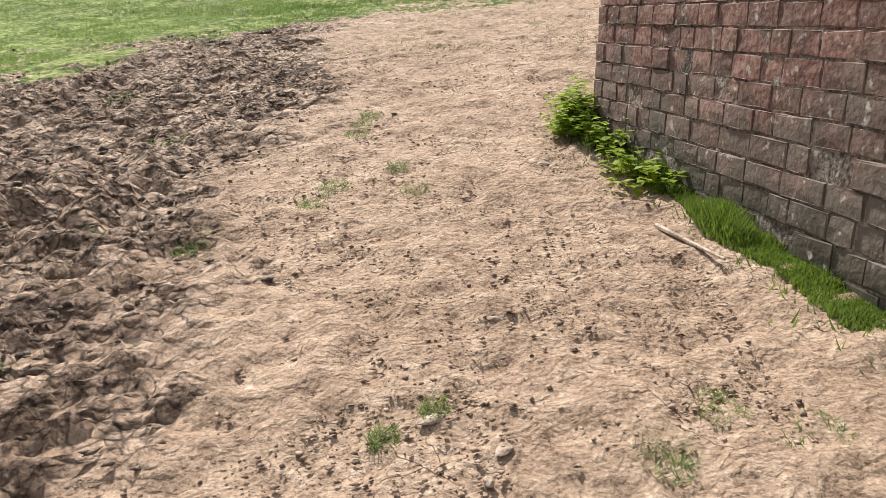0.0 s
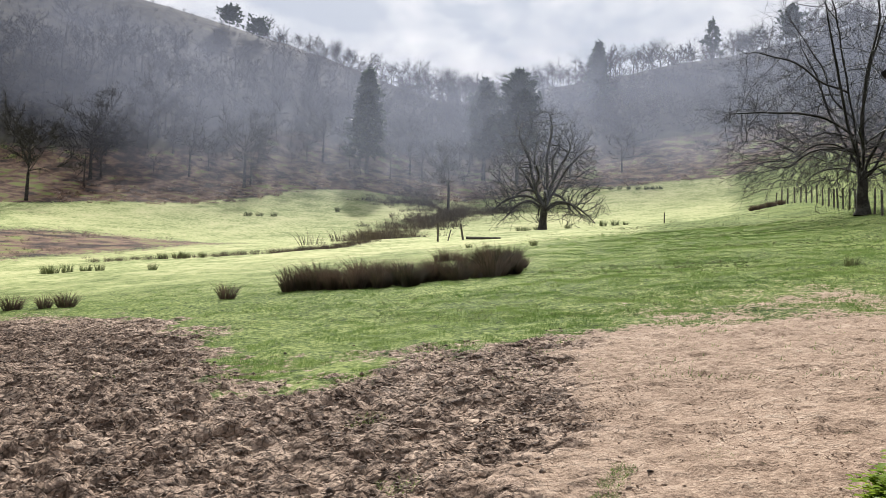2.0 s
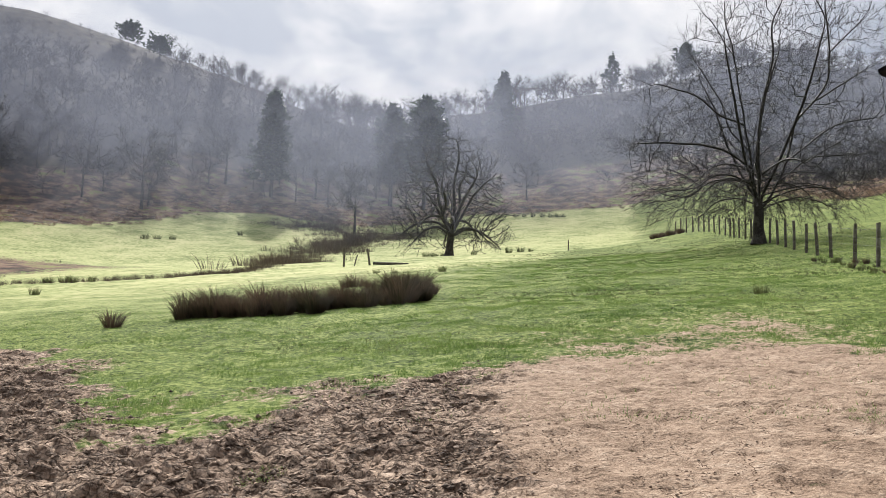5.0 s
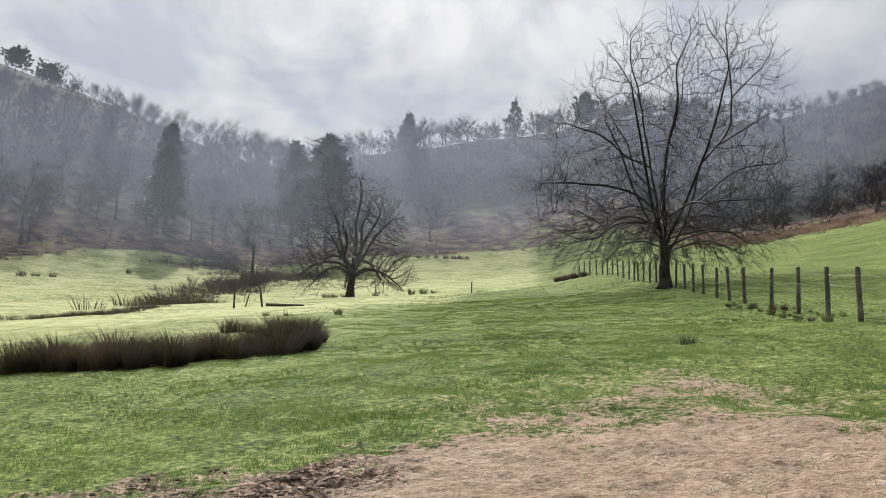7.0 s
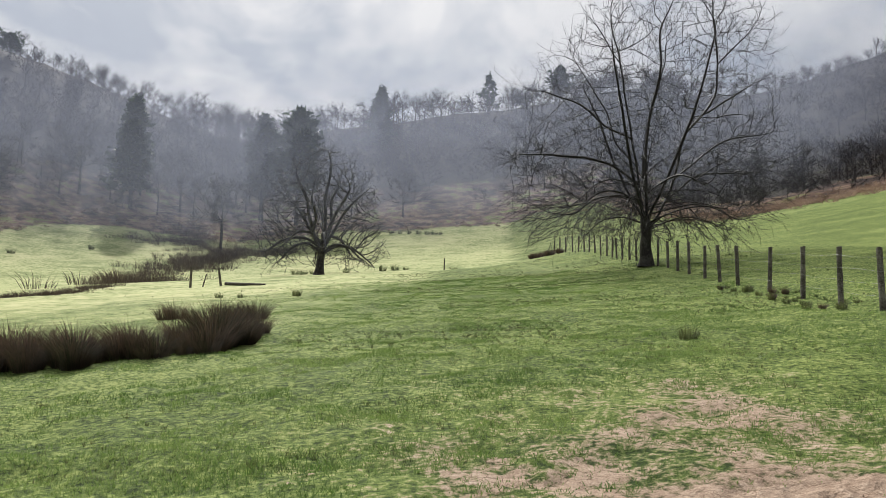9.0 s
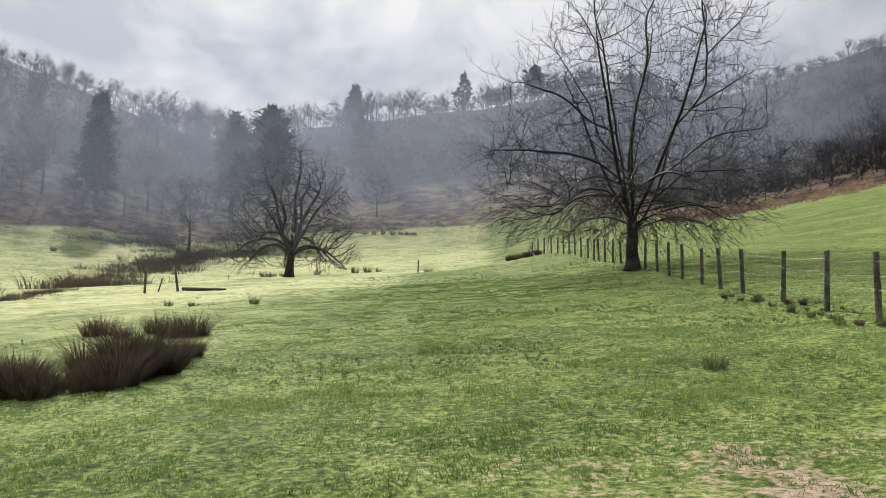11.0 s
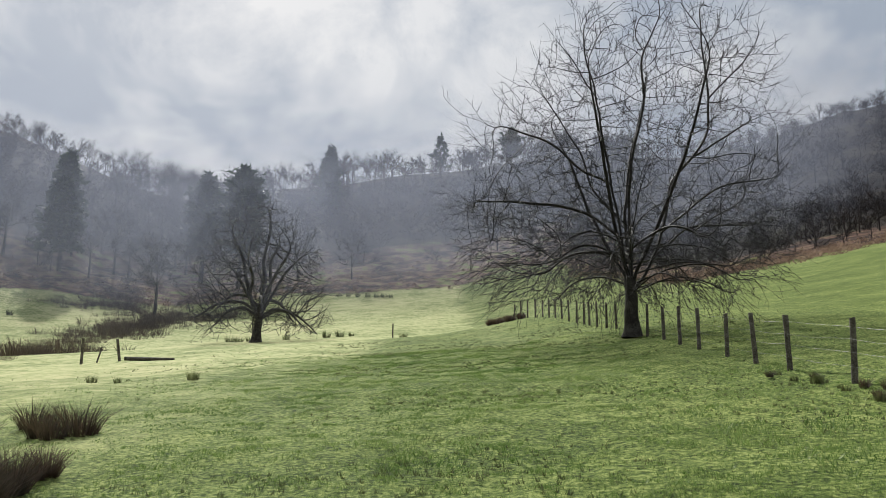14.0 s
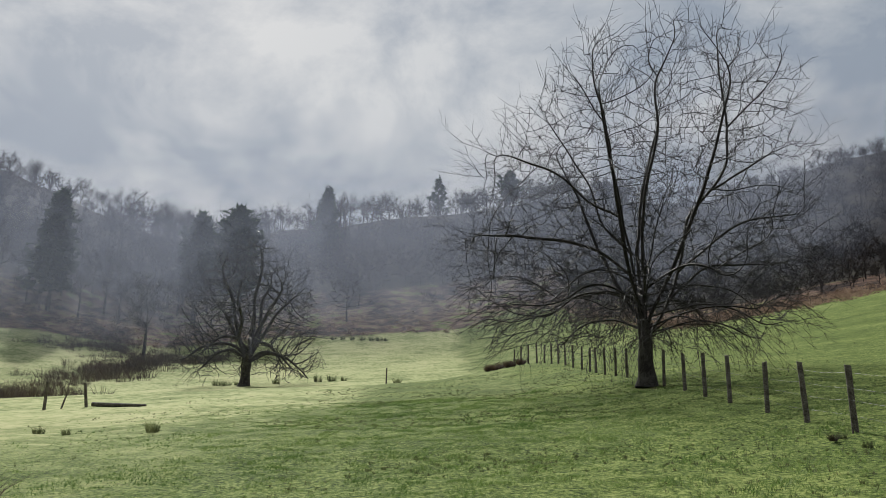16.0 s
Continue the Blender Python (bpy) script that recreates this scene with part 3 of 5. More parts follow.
def branch_parts(ob, rs, grown, count, tip, power, stout, shoots, twigs, twig_len, heart, droop=0.0, mat=None, thick=0):
    """One branch mesh for each drawn limb: its radii follow what it carries, and thin ends bear fine twigs."""
    P, par, own = grown
    n = len(P)
    load = np.zeros(n)
    heir = np.full(n, -1)
    for i in range(n - 1, -1, -1):
        load[i] = max(load[i], tip ** power)
        if par[i] >= 0:
            load[par[i]] += load[i]
            if heir[par[i]] < 0 or load[i] > load[heir[par[i]]]:
                heir[par[i]] = i
    rad = np.minimum(load ** (1 / power), stout)
    for _ in range(2):
        m = (par >= 0) & (heir >= 0)
        P[m] = 0.5 * P[m] + 0.25 * P[par[m]] + 0.25 * P[heir[m]]
    for k in range(count):
        out = []
        for i in np.nonzero(own == k)[0]:
            if par[i] >= 0 and heir[par[i]] == i:
                continue
            chain = ([par[i]] if par[i] >= 0 else []) + [i]
            while heir[chain[-1]] >= 0:
                chain.append(heir[chain[-1]])
            if len(chain) < 2:
                continue
            p, r = P[chain], rad[chain].copy()
            if par[i] >= 0:
                r[0] = r[1]
            r[-1] *= 0.5
            out.append((p, r, 0 if r.max() > 0.06 else 2 if r.max() > 0.02 else 4))
            for a in range(1, len(p)):
                if r[a] > 7 * tip:
                    continue
                for _ in range(rs.poisson(shoots * (2.3 if p[a][2] < thick else 1))):
                    t = p[a] - p[a - 1]
                    t = t / (np.linalg.norm(t) + 1e-9)
                    away = p[a] - heart
                    away = away / (np.linalg.norm(away) + 1e-9)
                    g = t * 0.5 + away * 0.8 + rs.normal(0, 0.5, 3)
                    g /= np.linalg.norm(g)
                    ln, at, run = 2.6 * twig_len * rs.uniform(0.4, 1.1), p[a], [p[a]]
                    for _ in range(4):
                        g = g + rs.normal(0, 0.14, 3) + np.array([0, 0, 0.07 if p[a][2] > 4 else droop])
                        g /= np.linalg.norm(g)
                        at = at + g * ln / 4
                        run.append(at)
                    run = np.array(run)
                    out.append((run, tip * np.linspace(1.15, 0.45, 5), 4))
                    for q in range(rs.randint(3, 6)):
                        i2 = rs.randint(1, 4)
                        h2 = g * 0.6 + rs.normal(0, 0.5, 3)
                        h2 *= 0.45 * ln * rs.uniform(0.4, 1.1) / np.linalg.norm(h2)
                        b = run[i2] + (run[i2 + 1] - run[i2]) * rs.rand()
                        out.append((np.array([b, b + h2 * 0.5 + rs.normal(0, 0.02, 3), b + h2]), np.array([tip * 0.75, tip * 0.6, tip * 0.35]), 4))
                if r[a] > 3.2 * tip:
                    continue
                for _ in range(rs.poisson(twigs)):
                    t = p[a] - p[a - 1]
                    t = t / (np.linalg.norm(t) + 1e-9)
                    sd = np.cross(t, rs.normal(0, 1, 3)); sd /= np.linalg.norm(sd) + 1e-9
                    g = t * 0.7 + sd * rs.uniform(0.4, 0.9) + np.array([0, 0, droop * (1 if p[a][2] < 4 else -1)])
                    g = g / np.linalg.norm(g) * twig_len * rs.uniform(0.4, 1.2)
                    b = p[a - 1] + (p[a] - p[a - 1]) * rs.rand()
                    out.append((np.array([b, b + g * 0.5 + rs.normal(0, 0.03, 3), b + g]), np.array([tip * 0.85, tip * 0.7, tip * 0.4]), 4))
        if out:
            part("branch", tube_mesh("branch", out), mat or BARK, ob)


def crown_targets(rs, n, low, high, width, middle, depth=0.9):
    """Points spread evenly through a crown whose half-width and middle vary with height."""
    h = rs.uniform(low, high, n * 3)
    a, q = rs.uniform(0, 2 * math.pi, n * 3), np.sqrt(rs.rand(n * 3))
    w = width(h)
    ok = rs.rand(n * 3) < (w / w.max()) ** 1.6
    h, a, q, w = h[ok][:n], a[ok][:n], q[ok][:n], w[ok][:n]
    return np.stack([middle(h) + w * q * np.cos(a), depth * w * q * np.sin(a), h], -1)


def build_bare_tree():
    rs = np.random.RandomState(4)
    ob = tree_at("bare_tree", (6.6, 40.9), 2.2, 0.235, "bare spreading tree with drooping twigs beside the wire fence")
    limbs = [
        [(-0.05, 0, 1.8), (-0.3, 0.1, 4.1), (-0.57, 0.2, 5.8), (-0.9, 0.2, 8.2), (-1.1, 0.1, 9.6), (-1.5, 0, 10.9), (-1.5, 0, 12.2)],
        [(0.05, 0, 1.8), (0.0, -0.1, 5.0), (0.05, -0.2, 6.3), (0.4, -0.4, 7.7), (0.65, -0.5, 9.0), (0.5, -0.5, 10.2), (0.9, -0.5, 11.2)],
        [(0.1, 0.05, 1.7), (1.0, 0.2, 3.0), (1.5, 0.3, 4.8), (1.7, 0.3, 6.0), (2.65, 0.3, 6.9), (3.15, 0.2, 7.7), (3.25, 0.1, 9.5), (3.1, 0.1, 10.5), (3.0, 0, 11.9)],
        [(2.65, 0.3, 6.9), (4.0, 0.5, 7.8), (5.25, 0.6, 8.7), (6.2, 0.6, 8.9)],
        [(3.2, 0.1, 9.1), (4.2, 0, 10.2), (5.1, 0, 11.2)],
        [(1.25, 0.2, 3.9), (2.3, -0.2, 4.8), (3.3, -0.3, 5.6), (4.7, -0.4, 5.8), (6.5, -0.5, 6.1)],
        [(0.9, 0.1, 2.9), (2.3, 0.7, 4.25), (4.0, 1.1, 4.5), (6.0, 1.4, 4.5)],
        [(-0.55, 0.2, 5.7), (-1.9, -0.1, 6.25), (-2.7, -0.3, 7.1), (-4.1, -0.4, 7.5), (-5.3, -0.5, 7.8), (-6.3, -0.6, 8.0)],
        [(-0.25, 0.05, 3.6), (-1.5, -0.5, 4.4), (-2.6, -0.8, 4.6), (-4.4, -1.0, 4.65), (-6.0, -1.2, 4.6)],
        [(-0.4, 0.1, 4.5), (-1.3, 0.5, 5.6), (-1.5, 0.6, 6.9), (-2.4, 0.9, 8.6), (-3.3, 1.1, 10.1)],
        [(-1.0, 0.1, 9.0), (-1.8, 0.2, 10.4), (-2.6, 0.2, 11.6)],
        [(0.05, 0.1, 2.0), (0.1, 1.0, 4.5), (0.6, 1.9, 7.5), (1.5, 2.6, 10.2)],
        [(0.05, -0.1, 2.0), (1.0, -1.1, 4.4), (1.9, -2.1, 7.2), (2.3, -2.8, 9.4)],
        [(-0.1, -0.1, 2.1), (-0.9, -1.3, 4.2), (-1.5, -2.4, 6.8), (-2.0, -3.0, 9.0)],
        [(-0.1, 0.1, 2.1), (-1.0, 1.5, 4.6), (-1.7, 2.6, 7.4), (-2.4, 3.2, 9.2)],
    ]
    for k in range(22):
        a = k * 2.4 + rs.uniform(-0.3, 0.3)
        h, ln = rs.uniform(1.6, 3.3), rs.uniform(2.6, 4.6)
        c, sn = math.cos(a), math.sin(a)
        limbs.append([(0.1 * c, 0.1 * sn, h), (0.4 * ln * c, 0.4 * ln * sn, h + 0.5), (0.75 * ln * c, 0.75 * ln * sn, h + 0.4), (ln * c, ln * sn, h - 0.3)])
    width = lambda h: np.interp(h, [0.9, 1.6, 3, 4.6, 8, 9.2, 10.5, 11.6, 12.5], [3.6, 4.8, 5.5, 5.9, 5.4, 4.9, 4.3, 3.6, 2.7])
    middle = lambda h: np.interp(h, [1, 4.5, 8, 10, 12.5], [-0.6, -0.3, 0.2, 1.0, 1.4])
    goals = np.concatenate([crown_targets(rs, 3500, 1.6, 12.7, width, middle), crown_targets(rs, 1900, 1.4, 4.6, width, middle)])
    grown = colonise(rs, limbs, goals, 0.26, 2.4, 0.34, 70, 0.13, lambda h: np.where(h > 4.3, 0.10, -0.10))
    branch_parts(ob, rs, grown, len(limbs), 0.0085, 2.35, 0.125, 0.2, 0.4, 0.6, np.array([0, 0, 4.0]), -0.10, TREE_BARK, 5.0)
    return ob


def build_oak():
    rs = np.random.RandomState(12)
    ob = tree_at("oak_tree", (-18.9, 96.5), 3.6, 0.43, "gnarled bare oak standing alone on pale pasture", lean=(0.25, 0))
    limbs = [[(0.2, 0, 3.2), (0.5, 0.2, 6), (0.2, 0.4, 9), (0.9, 0.3, 12), (0.6, 0.2, 14.6)]]
    for k in range(7):
        a = k * 0.9 + rs.uniform(-0.25, 0.25)
        c, sn = math.cos(a), math.sin(a)
        el = (0.75, 1.1, 0.5)[k % 3]
        R, H = 6.6 * math.cos(el), 9.0 * math.sin(el)
        limbs.append([(0.2, 0, 2.6 + 0.2 * (k % 3)), (0.35 * R * c + 0.6 * sn, 0.35 * R * sn, 3.2 + 0.32 * H), (0.6 * R * c - 0.3 * sn, 0.6 * R * sn, 3.2 + 0.72 * H), (R * c, R * sn, 3.2 + H)])
    for k in range(8):
        a = k * 0.785 + 0.3
        c, sn = math.cos(a), math.sin(a)
        h = rs.uniform(2.4, 3.8)
        limbs.append([(0.15, 0, h), (2.0 * c, 2.0 * sn, h + 1.2), (4.2 * c, 4.2 * sn, h + 0.7), (6.4 * c, 6.4 * sn, h - 1.2)])
    width = lambda h: np.interp(h, [0.6, 2, 4.5, 8, 11, 13.5, 15.2], [6.2, 7.4, 7.7, 7.2, 5.9, 3.9, 1.4])
    goals = crown_targets(rs, 3600, 1.0, 15.4, width, lambda h: 0.15 + 0 * h, 1.0)
    goals = goals[~((goals[:, 2] < 3.2) & (np.hypot(goals[:, 0], goals[:, 1]) < 3.4))]
    grown = colonise(rs, limbs, goals, 0.42, 2.6, 0.5, 80, 0.3, lambda h: np.where(h > 5, 0.05, -0.12))
    branch_parts(ob, rs, grown, len(limbs), 0.022, 2.15, 0.24, 0.13, 0.4, 0.75, np.array([0.2, 0, 4.5]), -0.1)
    return ob


build_bare_tree()
build_oak()


def far_tree_arrays(seed, height, spread_r, twigs=520, fork=0.22, width=0.055):
    """Trunk, limbs and a haze of fine twigs for a bare tree seen far off: vertices and triangles."""
    rs = np.random.RandomState(seed)
    V, T, tips = [], [], []

    def spike(p, q, w):
        d = q - p
        s = np.cross(d, rs.normal(0, 1, 3)); s *= w / (np.linalg.norm(s) + 1e-9)
        b = len(V)
        V.extend([p - s, p + s, q]); T.append((b, b + 1, b + 2))

    def bough(p, q, r0, r1, k=4):
        d = (q - p) / (np.linalg.norm(q - p) + 1e-9)
        u = np.cross(d, (0.3, 0.9, 0.2)); u /= np.linalg.norm(u); v = np.cross(d, u)
        b = len(V)
        for c, r in ((p, r0), (q, r1)):
            for i in range(k):
                V.append(c + r * (math.cos(2 * math.pi * i / k) * u + math.sin(2 * math.pi * i / k) * v))
        for i in range(k):
            j = (i + 1) % k
            T.extend([(b + i, b + j, b + k + j), (b + i, b + k + j, b + k + i)])

    r = 0.017 * height
    top = np.array([rs.normal(0, 0.3), rs.normal(0, 0.3), height * 0.6])
    fk = np.array([rs.normal(0, 0.1), rs.normal(0, 0.1), height * fork])
    bough(np.array([0, 0, -0.6]), fk, r * 1.25, r * 0.85, 5)
    bough(fk, top, r * 0.7, r * 0.25)
    for i in range(15):
        p = fk + (top - fk) * rs.uniform(0, 0.8)
        a, el = rs.uniform(0, 6.28), rs.uniform(0.05, 1.25)
        d = np.array([math.cos(a) * math.cos(el), math.sin(a) * math.cos(el), math.sin(el)])
        ln = (height - p[2]) * 0.66 * math.sin(el) + spread_r * 0.78 * math.cos(el)
        m = p + d * ln * 0.5 + rs.normal(0, 0.25, 3)
        q = m + (d + rs.normal(0, 0.2, 3)) * ln * 0.5
        bough(p, m, r * 0.32, r * 0.17, 3); bough(m, q, r * 0.17, r * 0.05, 3)
        for j in range(5):
            f = rs.uniform(0.2, 1)
            b = p + (m - p) * f * 2 if f < 0.5 else m + (q - m) * (2 * f - 1)
            e = b + (d * 0.6 + rs.normal(0, 0.6, 3) + np.array([0, 0, 0.15])) * height * 0.13
            spike(b, e, width * 1.4)
            tips.append((b, e))
        tips.append((m, q))
    for i in range(twigs):
        p, q = tips[rs.randint(len(tips))]
        b = p + (q - p) * rs.uniform(0.1, 1)
        d = (q - p) / (np.linalg.norm(q - p) + 1e-9) * 0.5 + rs.normal(0, 0.7, 3) + np.array([0, 0, 0.2])
        spike(b, b + d / np.linalg.norm(d) * rs.uniform(0.05, 0.13) * height, width * 0.7)
    return np.array(V), np.array(T)


def conifer_arrays(seed, height, radius, bare=0.2, flat=False, whorls=5.5):
    """Trunk and whorls of needle sprays. flat: a pine with a ragged, open top."""
    rs = np.random.RandomState(seed)
    V, T = [], []
    k = 5
    for c, r in ((-0.6, 0.02 * height), (height * 0.97, 0.03)):
        for i in range(k):
            V.append((r * math.cos(2 * math.pi * i / k), r * math.sin(2 * math.pi * i / k), c))
    for i in range(k):
        j = (i + 1) % k
        T.extend([(i, j, k + j), (i, k + j, k + i)])
    n = int(height * whorls)
    for w in range(n):
        f = bare + (1 - bare) * (w + rs.uniform(0, 1)) / n
        rad = radius * ((1 - f) ** 0.6 * 1.0 + 0.03) * rs.uniform(0.35, 1.2)
        if flat:
            rad = radius * math.sin(math.pi * min(1, (f - bare) / (1 - bare) * 0.8 + 0.22)) ** 0.7 * rs.uniform(0.4, 1.15)
        a = w * 2.4 + rs.uniform(-0.4, 0.4)
        base, d = np.array([0, 0, f * height]), np.array([math.cos(a), math.sin(a), rs.uniform(-0.25, 0.15) if not flat else rs.uniform(-0.1, 0.5)])
        for s in range(26):
            g = rs.uniform(0.15, 1)
            c = base + d * rad * g + rs.normal(0, 0.12 * radius, 3) * (0.4, 0.4, 1)
            t1, t2 = rs.normal(0, 1, 3), rs.normal(0, 1, 3)
            z = (0.35 + 0.09 * radius) * rs.uniform(0.6, 1.4)
            b = len(V)
            V.extend([c + t1 * z * 0.4, c - t1 * z * 0.3 + t2 * z * 0.28, c + d * z * 0.9 - t2 * z * 0.28]); T.append((b, b + 1, b + 2))
    return np.array(V, float), np.array(T)


def tri_mesh(name, V, T):
    return raw_mesh(name, V, np.asarray(T).ravel(), np.full(len(T), 3))


def place_far(name, arrays, place, mat, label, turn=0):
    """A tree seen far off: its bole and its crown."""
    x, y = place
    V, T = arrays
    ob = thing(name, pose(x, y, ground_at(x, y), 0, 0, turn), label, "tree", "trees at the wood's edge")
    part("trunk", tri_mesh("trunk", V[:10], T[:10]), BARK, ob)
    part("crown", tri_mesh("crown", V[10:], T[10:] - 10), mat, ob)
    return ob


place_far("bare_tree", far_tree_arrays(31, 15.5, 7.5, 2600, 0.3, 0.045), (-48, 150), BARK, "bare rounded tree beside the rushy stream")
place_far("conifer", conifer_arrays(32, 23, 5.6, 0.2), (-73, 167), NEEDLE, "tall dark conifer at the foot of the wood")
place_far("pine_tree", conifer_arrays(33, 25, 6.4, 0.3, True), (-41, 178), NEEDLE, "dark pine behind the lone oak")
place_far("pine_tree", conifer_arrays(34, 23, 4.8, 0.3, True), (-50, 182), NEEDLE, "dark pine behind the lone oak", 60)
place_far("conifer", conifer_arrays(35, 19, 5.6, 0.15), (-31, 237), NEEDLE, "dark conifer standing on the wooded slope")
place_far("pine_tree", conifer_arrays(36, 16, 5.5, 0.35, False, 1.3), (0.8, 277), NEEDLE, "open-crowned pine on the skyline")
for k, (x, y, h) in enumerate(((-86, 137.8, 17), (-83, 165, 16), (-106, 119, 17), (-98, 97, 15), (-112, 145, 16), (-66, 176, 15))):
    place_far("bare_tree", far_tree_arrays(40 + k, h, h * 0.45, 2200, 0.28, 0.045), (x, y), BARK, "bare tree at the foot of the misty wood", k * 70)
place_far("pine_tree", conifer_arrays(38, 6.6, 5.0, 0.25, True), (-153, 231), NEEDLE, "round-topped pine on the hill's skyline", 10)
place_far("pine_tree", conifer_arrays(39, 6.2, 5.0, 0.25, True), (-143, 233), NEEDLE, "round-topped pine on the hill's skyline", 80)
place_far("pine_tree", conifer_arrays(37, 13, 4.5, 0.3, True), (25, 277), NEEDLE, "round-topped pine on the skyline", 40)


def build_woods():
    """The leafless wood on the valley sides, more trees than one could count."""
    rs = np.random.RandomState(77)
    kinds = [far_tree_arrays(100 + k, h, w, 420, f, 0.075) for k, (h, w, f) in enumerate([(14, 5.0, 0.25), (15, 6.0, 0.25), (12, 5.0, 0.2), (15, 5.0, 0.3), (8, 5.0, 0.05), (6, 4.0, 0.05), (14, 5.5, 0.25)])]
    thickets = [far_tree_arrays(140 + k, h, w, 1200, 0.04, 0.05) for k, (h, w) in enumerate([(7, 4.5), (9, 5.0), (5.5, 4.0)])]
    V, T, base, placed = [], [], 0, []
    tries = 0
    while len(placed) < 1650 and tries < 80000:
        tries += 1
        az, r = radians(rs.uniform(-52, 58)), math.sqrt(rs.uniform(90 ** 2, 285 ** 2))
        x, y = -r * math.sin(az), 15 + r * math.cos(az)
        rim = float(rim_at(np.array(x), np.array(y)))
        deg = math.degrees(az)
        depth = r - rim - (2 if deg < -9 else 8)
        if depth < 0 or (depth < 22 and rs.rand() > (0.25 if deg > 6 else 0.1 if deg > -9 else 1.0)):
            continue
        # the bare moor above the wood and the open slope under the ridge
        moor = deg > 33 and r > 228
        low = -14 < deg < 12 and 20 < depth < 84
        gap = 2.4 if depth < 12 and deg < -6 else 3.0 if low else 3.9
        if any((x - a) ** 2 + (y - b) ** 2 < gap * gap for a, b in placed):
            continue
        placed.append((x, y))
        v, t = kinds[rs.choice((4, 5)) if low or moor else rs.randint(len(kinds))]
        if depth < 14 and deg < -6:
            v, t = thickets[rs.randint(3)]
        a, s = rs.uniform(0, 6.28), rs.uniform(0.65, 1.0) * (0.4 if moor else 0.85 if r > 255 else 1) * (0.56 if deg < -14 else (0.7 if r > 235 else 0.88) if deg > 22 else 1)
        c, sn = math.cos(a) * s, math.sin(a) * s
        q = np.stack([v[:, 0] * c - v[:, 1] * sn + x, v[:, 0] * sn + v[:, 1] * c + y, v[:, 2] * s + ground_at(x, y)], -1)
        V.append(q); T.append(t + base); base += len(v)
    ob = part("woodland", tri_mesh("woodland", np.concatenate(V), np.concatenate(T)), FAR_BARK)
    tagged(ob, "leafless grey-brown woodland covering the steep valley sides", "woodland", kind="stuff")


build_woods()


def build_haze_sheets():
    """Thin translucent sheets, added as mist and haze before the wooded slopes, that fade out at their rims."""
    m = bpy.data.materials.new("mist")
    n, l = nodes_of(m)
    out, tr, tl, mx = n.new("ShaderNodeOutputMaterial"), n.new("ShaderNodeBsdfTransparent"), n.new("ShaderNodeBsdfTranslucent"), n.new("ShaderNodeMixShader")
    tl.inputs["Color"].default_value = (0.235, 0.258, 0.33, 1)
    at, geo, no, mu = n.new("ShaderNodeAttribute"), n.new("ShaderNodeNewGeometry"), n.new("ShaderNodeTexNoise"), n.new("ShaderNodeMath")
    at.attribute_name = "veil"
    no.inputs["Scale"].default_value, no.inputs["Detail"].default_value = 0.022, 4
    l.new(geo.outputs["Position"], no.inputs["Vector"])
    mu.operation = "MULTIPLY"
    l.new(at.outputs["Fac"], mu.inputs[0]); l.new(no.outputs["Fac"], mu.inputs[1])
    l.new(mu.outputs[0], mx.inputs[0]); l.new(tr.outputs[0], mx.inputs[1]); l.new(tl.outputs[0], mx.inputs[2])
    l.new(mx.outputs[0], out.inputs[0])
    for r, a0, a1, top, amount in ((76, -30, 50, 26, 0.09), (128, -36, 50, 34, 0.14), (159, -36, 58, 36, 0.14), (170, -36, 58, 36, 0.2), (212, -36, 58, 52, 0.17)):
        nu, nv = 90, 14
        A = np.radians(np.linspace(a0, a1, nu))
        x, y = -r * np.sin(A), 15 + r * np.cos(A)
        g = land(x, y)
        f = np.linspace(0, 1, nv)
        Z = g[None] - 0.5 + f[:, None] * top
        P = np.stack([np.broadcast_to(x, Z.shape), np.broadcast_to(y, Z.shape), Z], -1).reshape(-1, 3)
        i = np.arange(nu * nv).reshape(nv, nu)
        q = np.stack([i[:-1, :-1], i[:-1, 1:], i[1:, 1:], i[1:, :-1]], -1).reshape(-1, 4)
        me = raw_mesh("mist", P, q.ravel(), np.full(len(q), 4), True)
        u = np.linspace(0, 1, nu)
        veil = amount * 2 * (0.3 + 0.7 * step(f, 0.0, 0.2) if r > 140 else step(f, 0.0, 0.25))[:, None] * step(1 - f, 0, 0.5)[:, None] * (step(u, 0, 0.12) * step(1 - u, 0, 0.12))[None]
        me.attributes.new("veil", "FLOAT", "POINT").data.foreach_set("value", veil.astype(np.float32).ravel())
        tagged(part("mist", me, m), "thin pale translucent sheet added as haze in front of the woods", "mist", kind="structure")


build_haze_sheets()


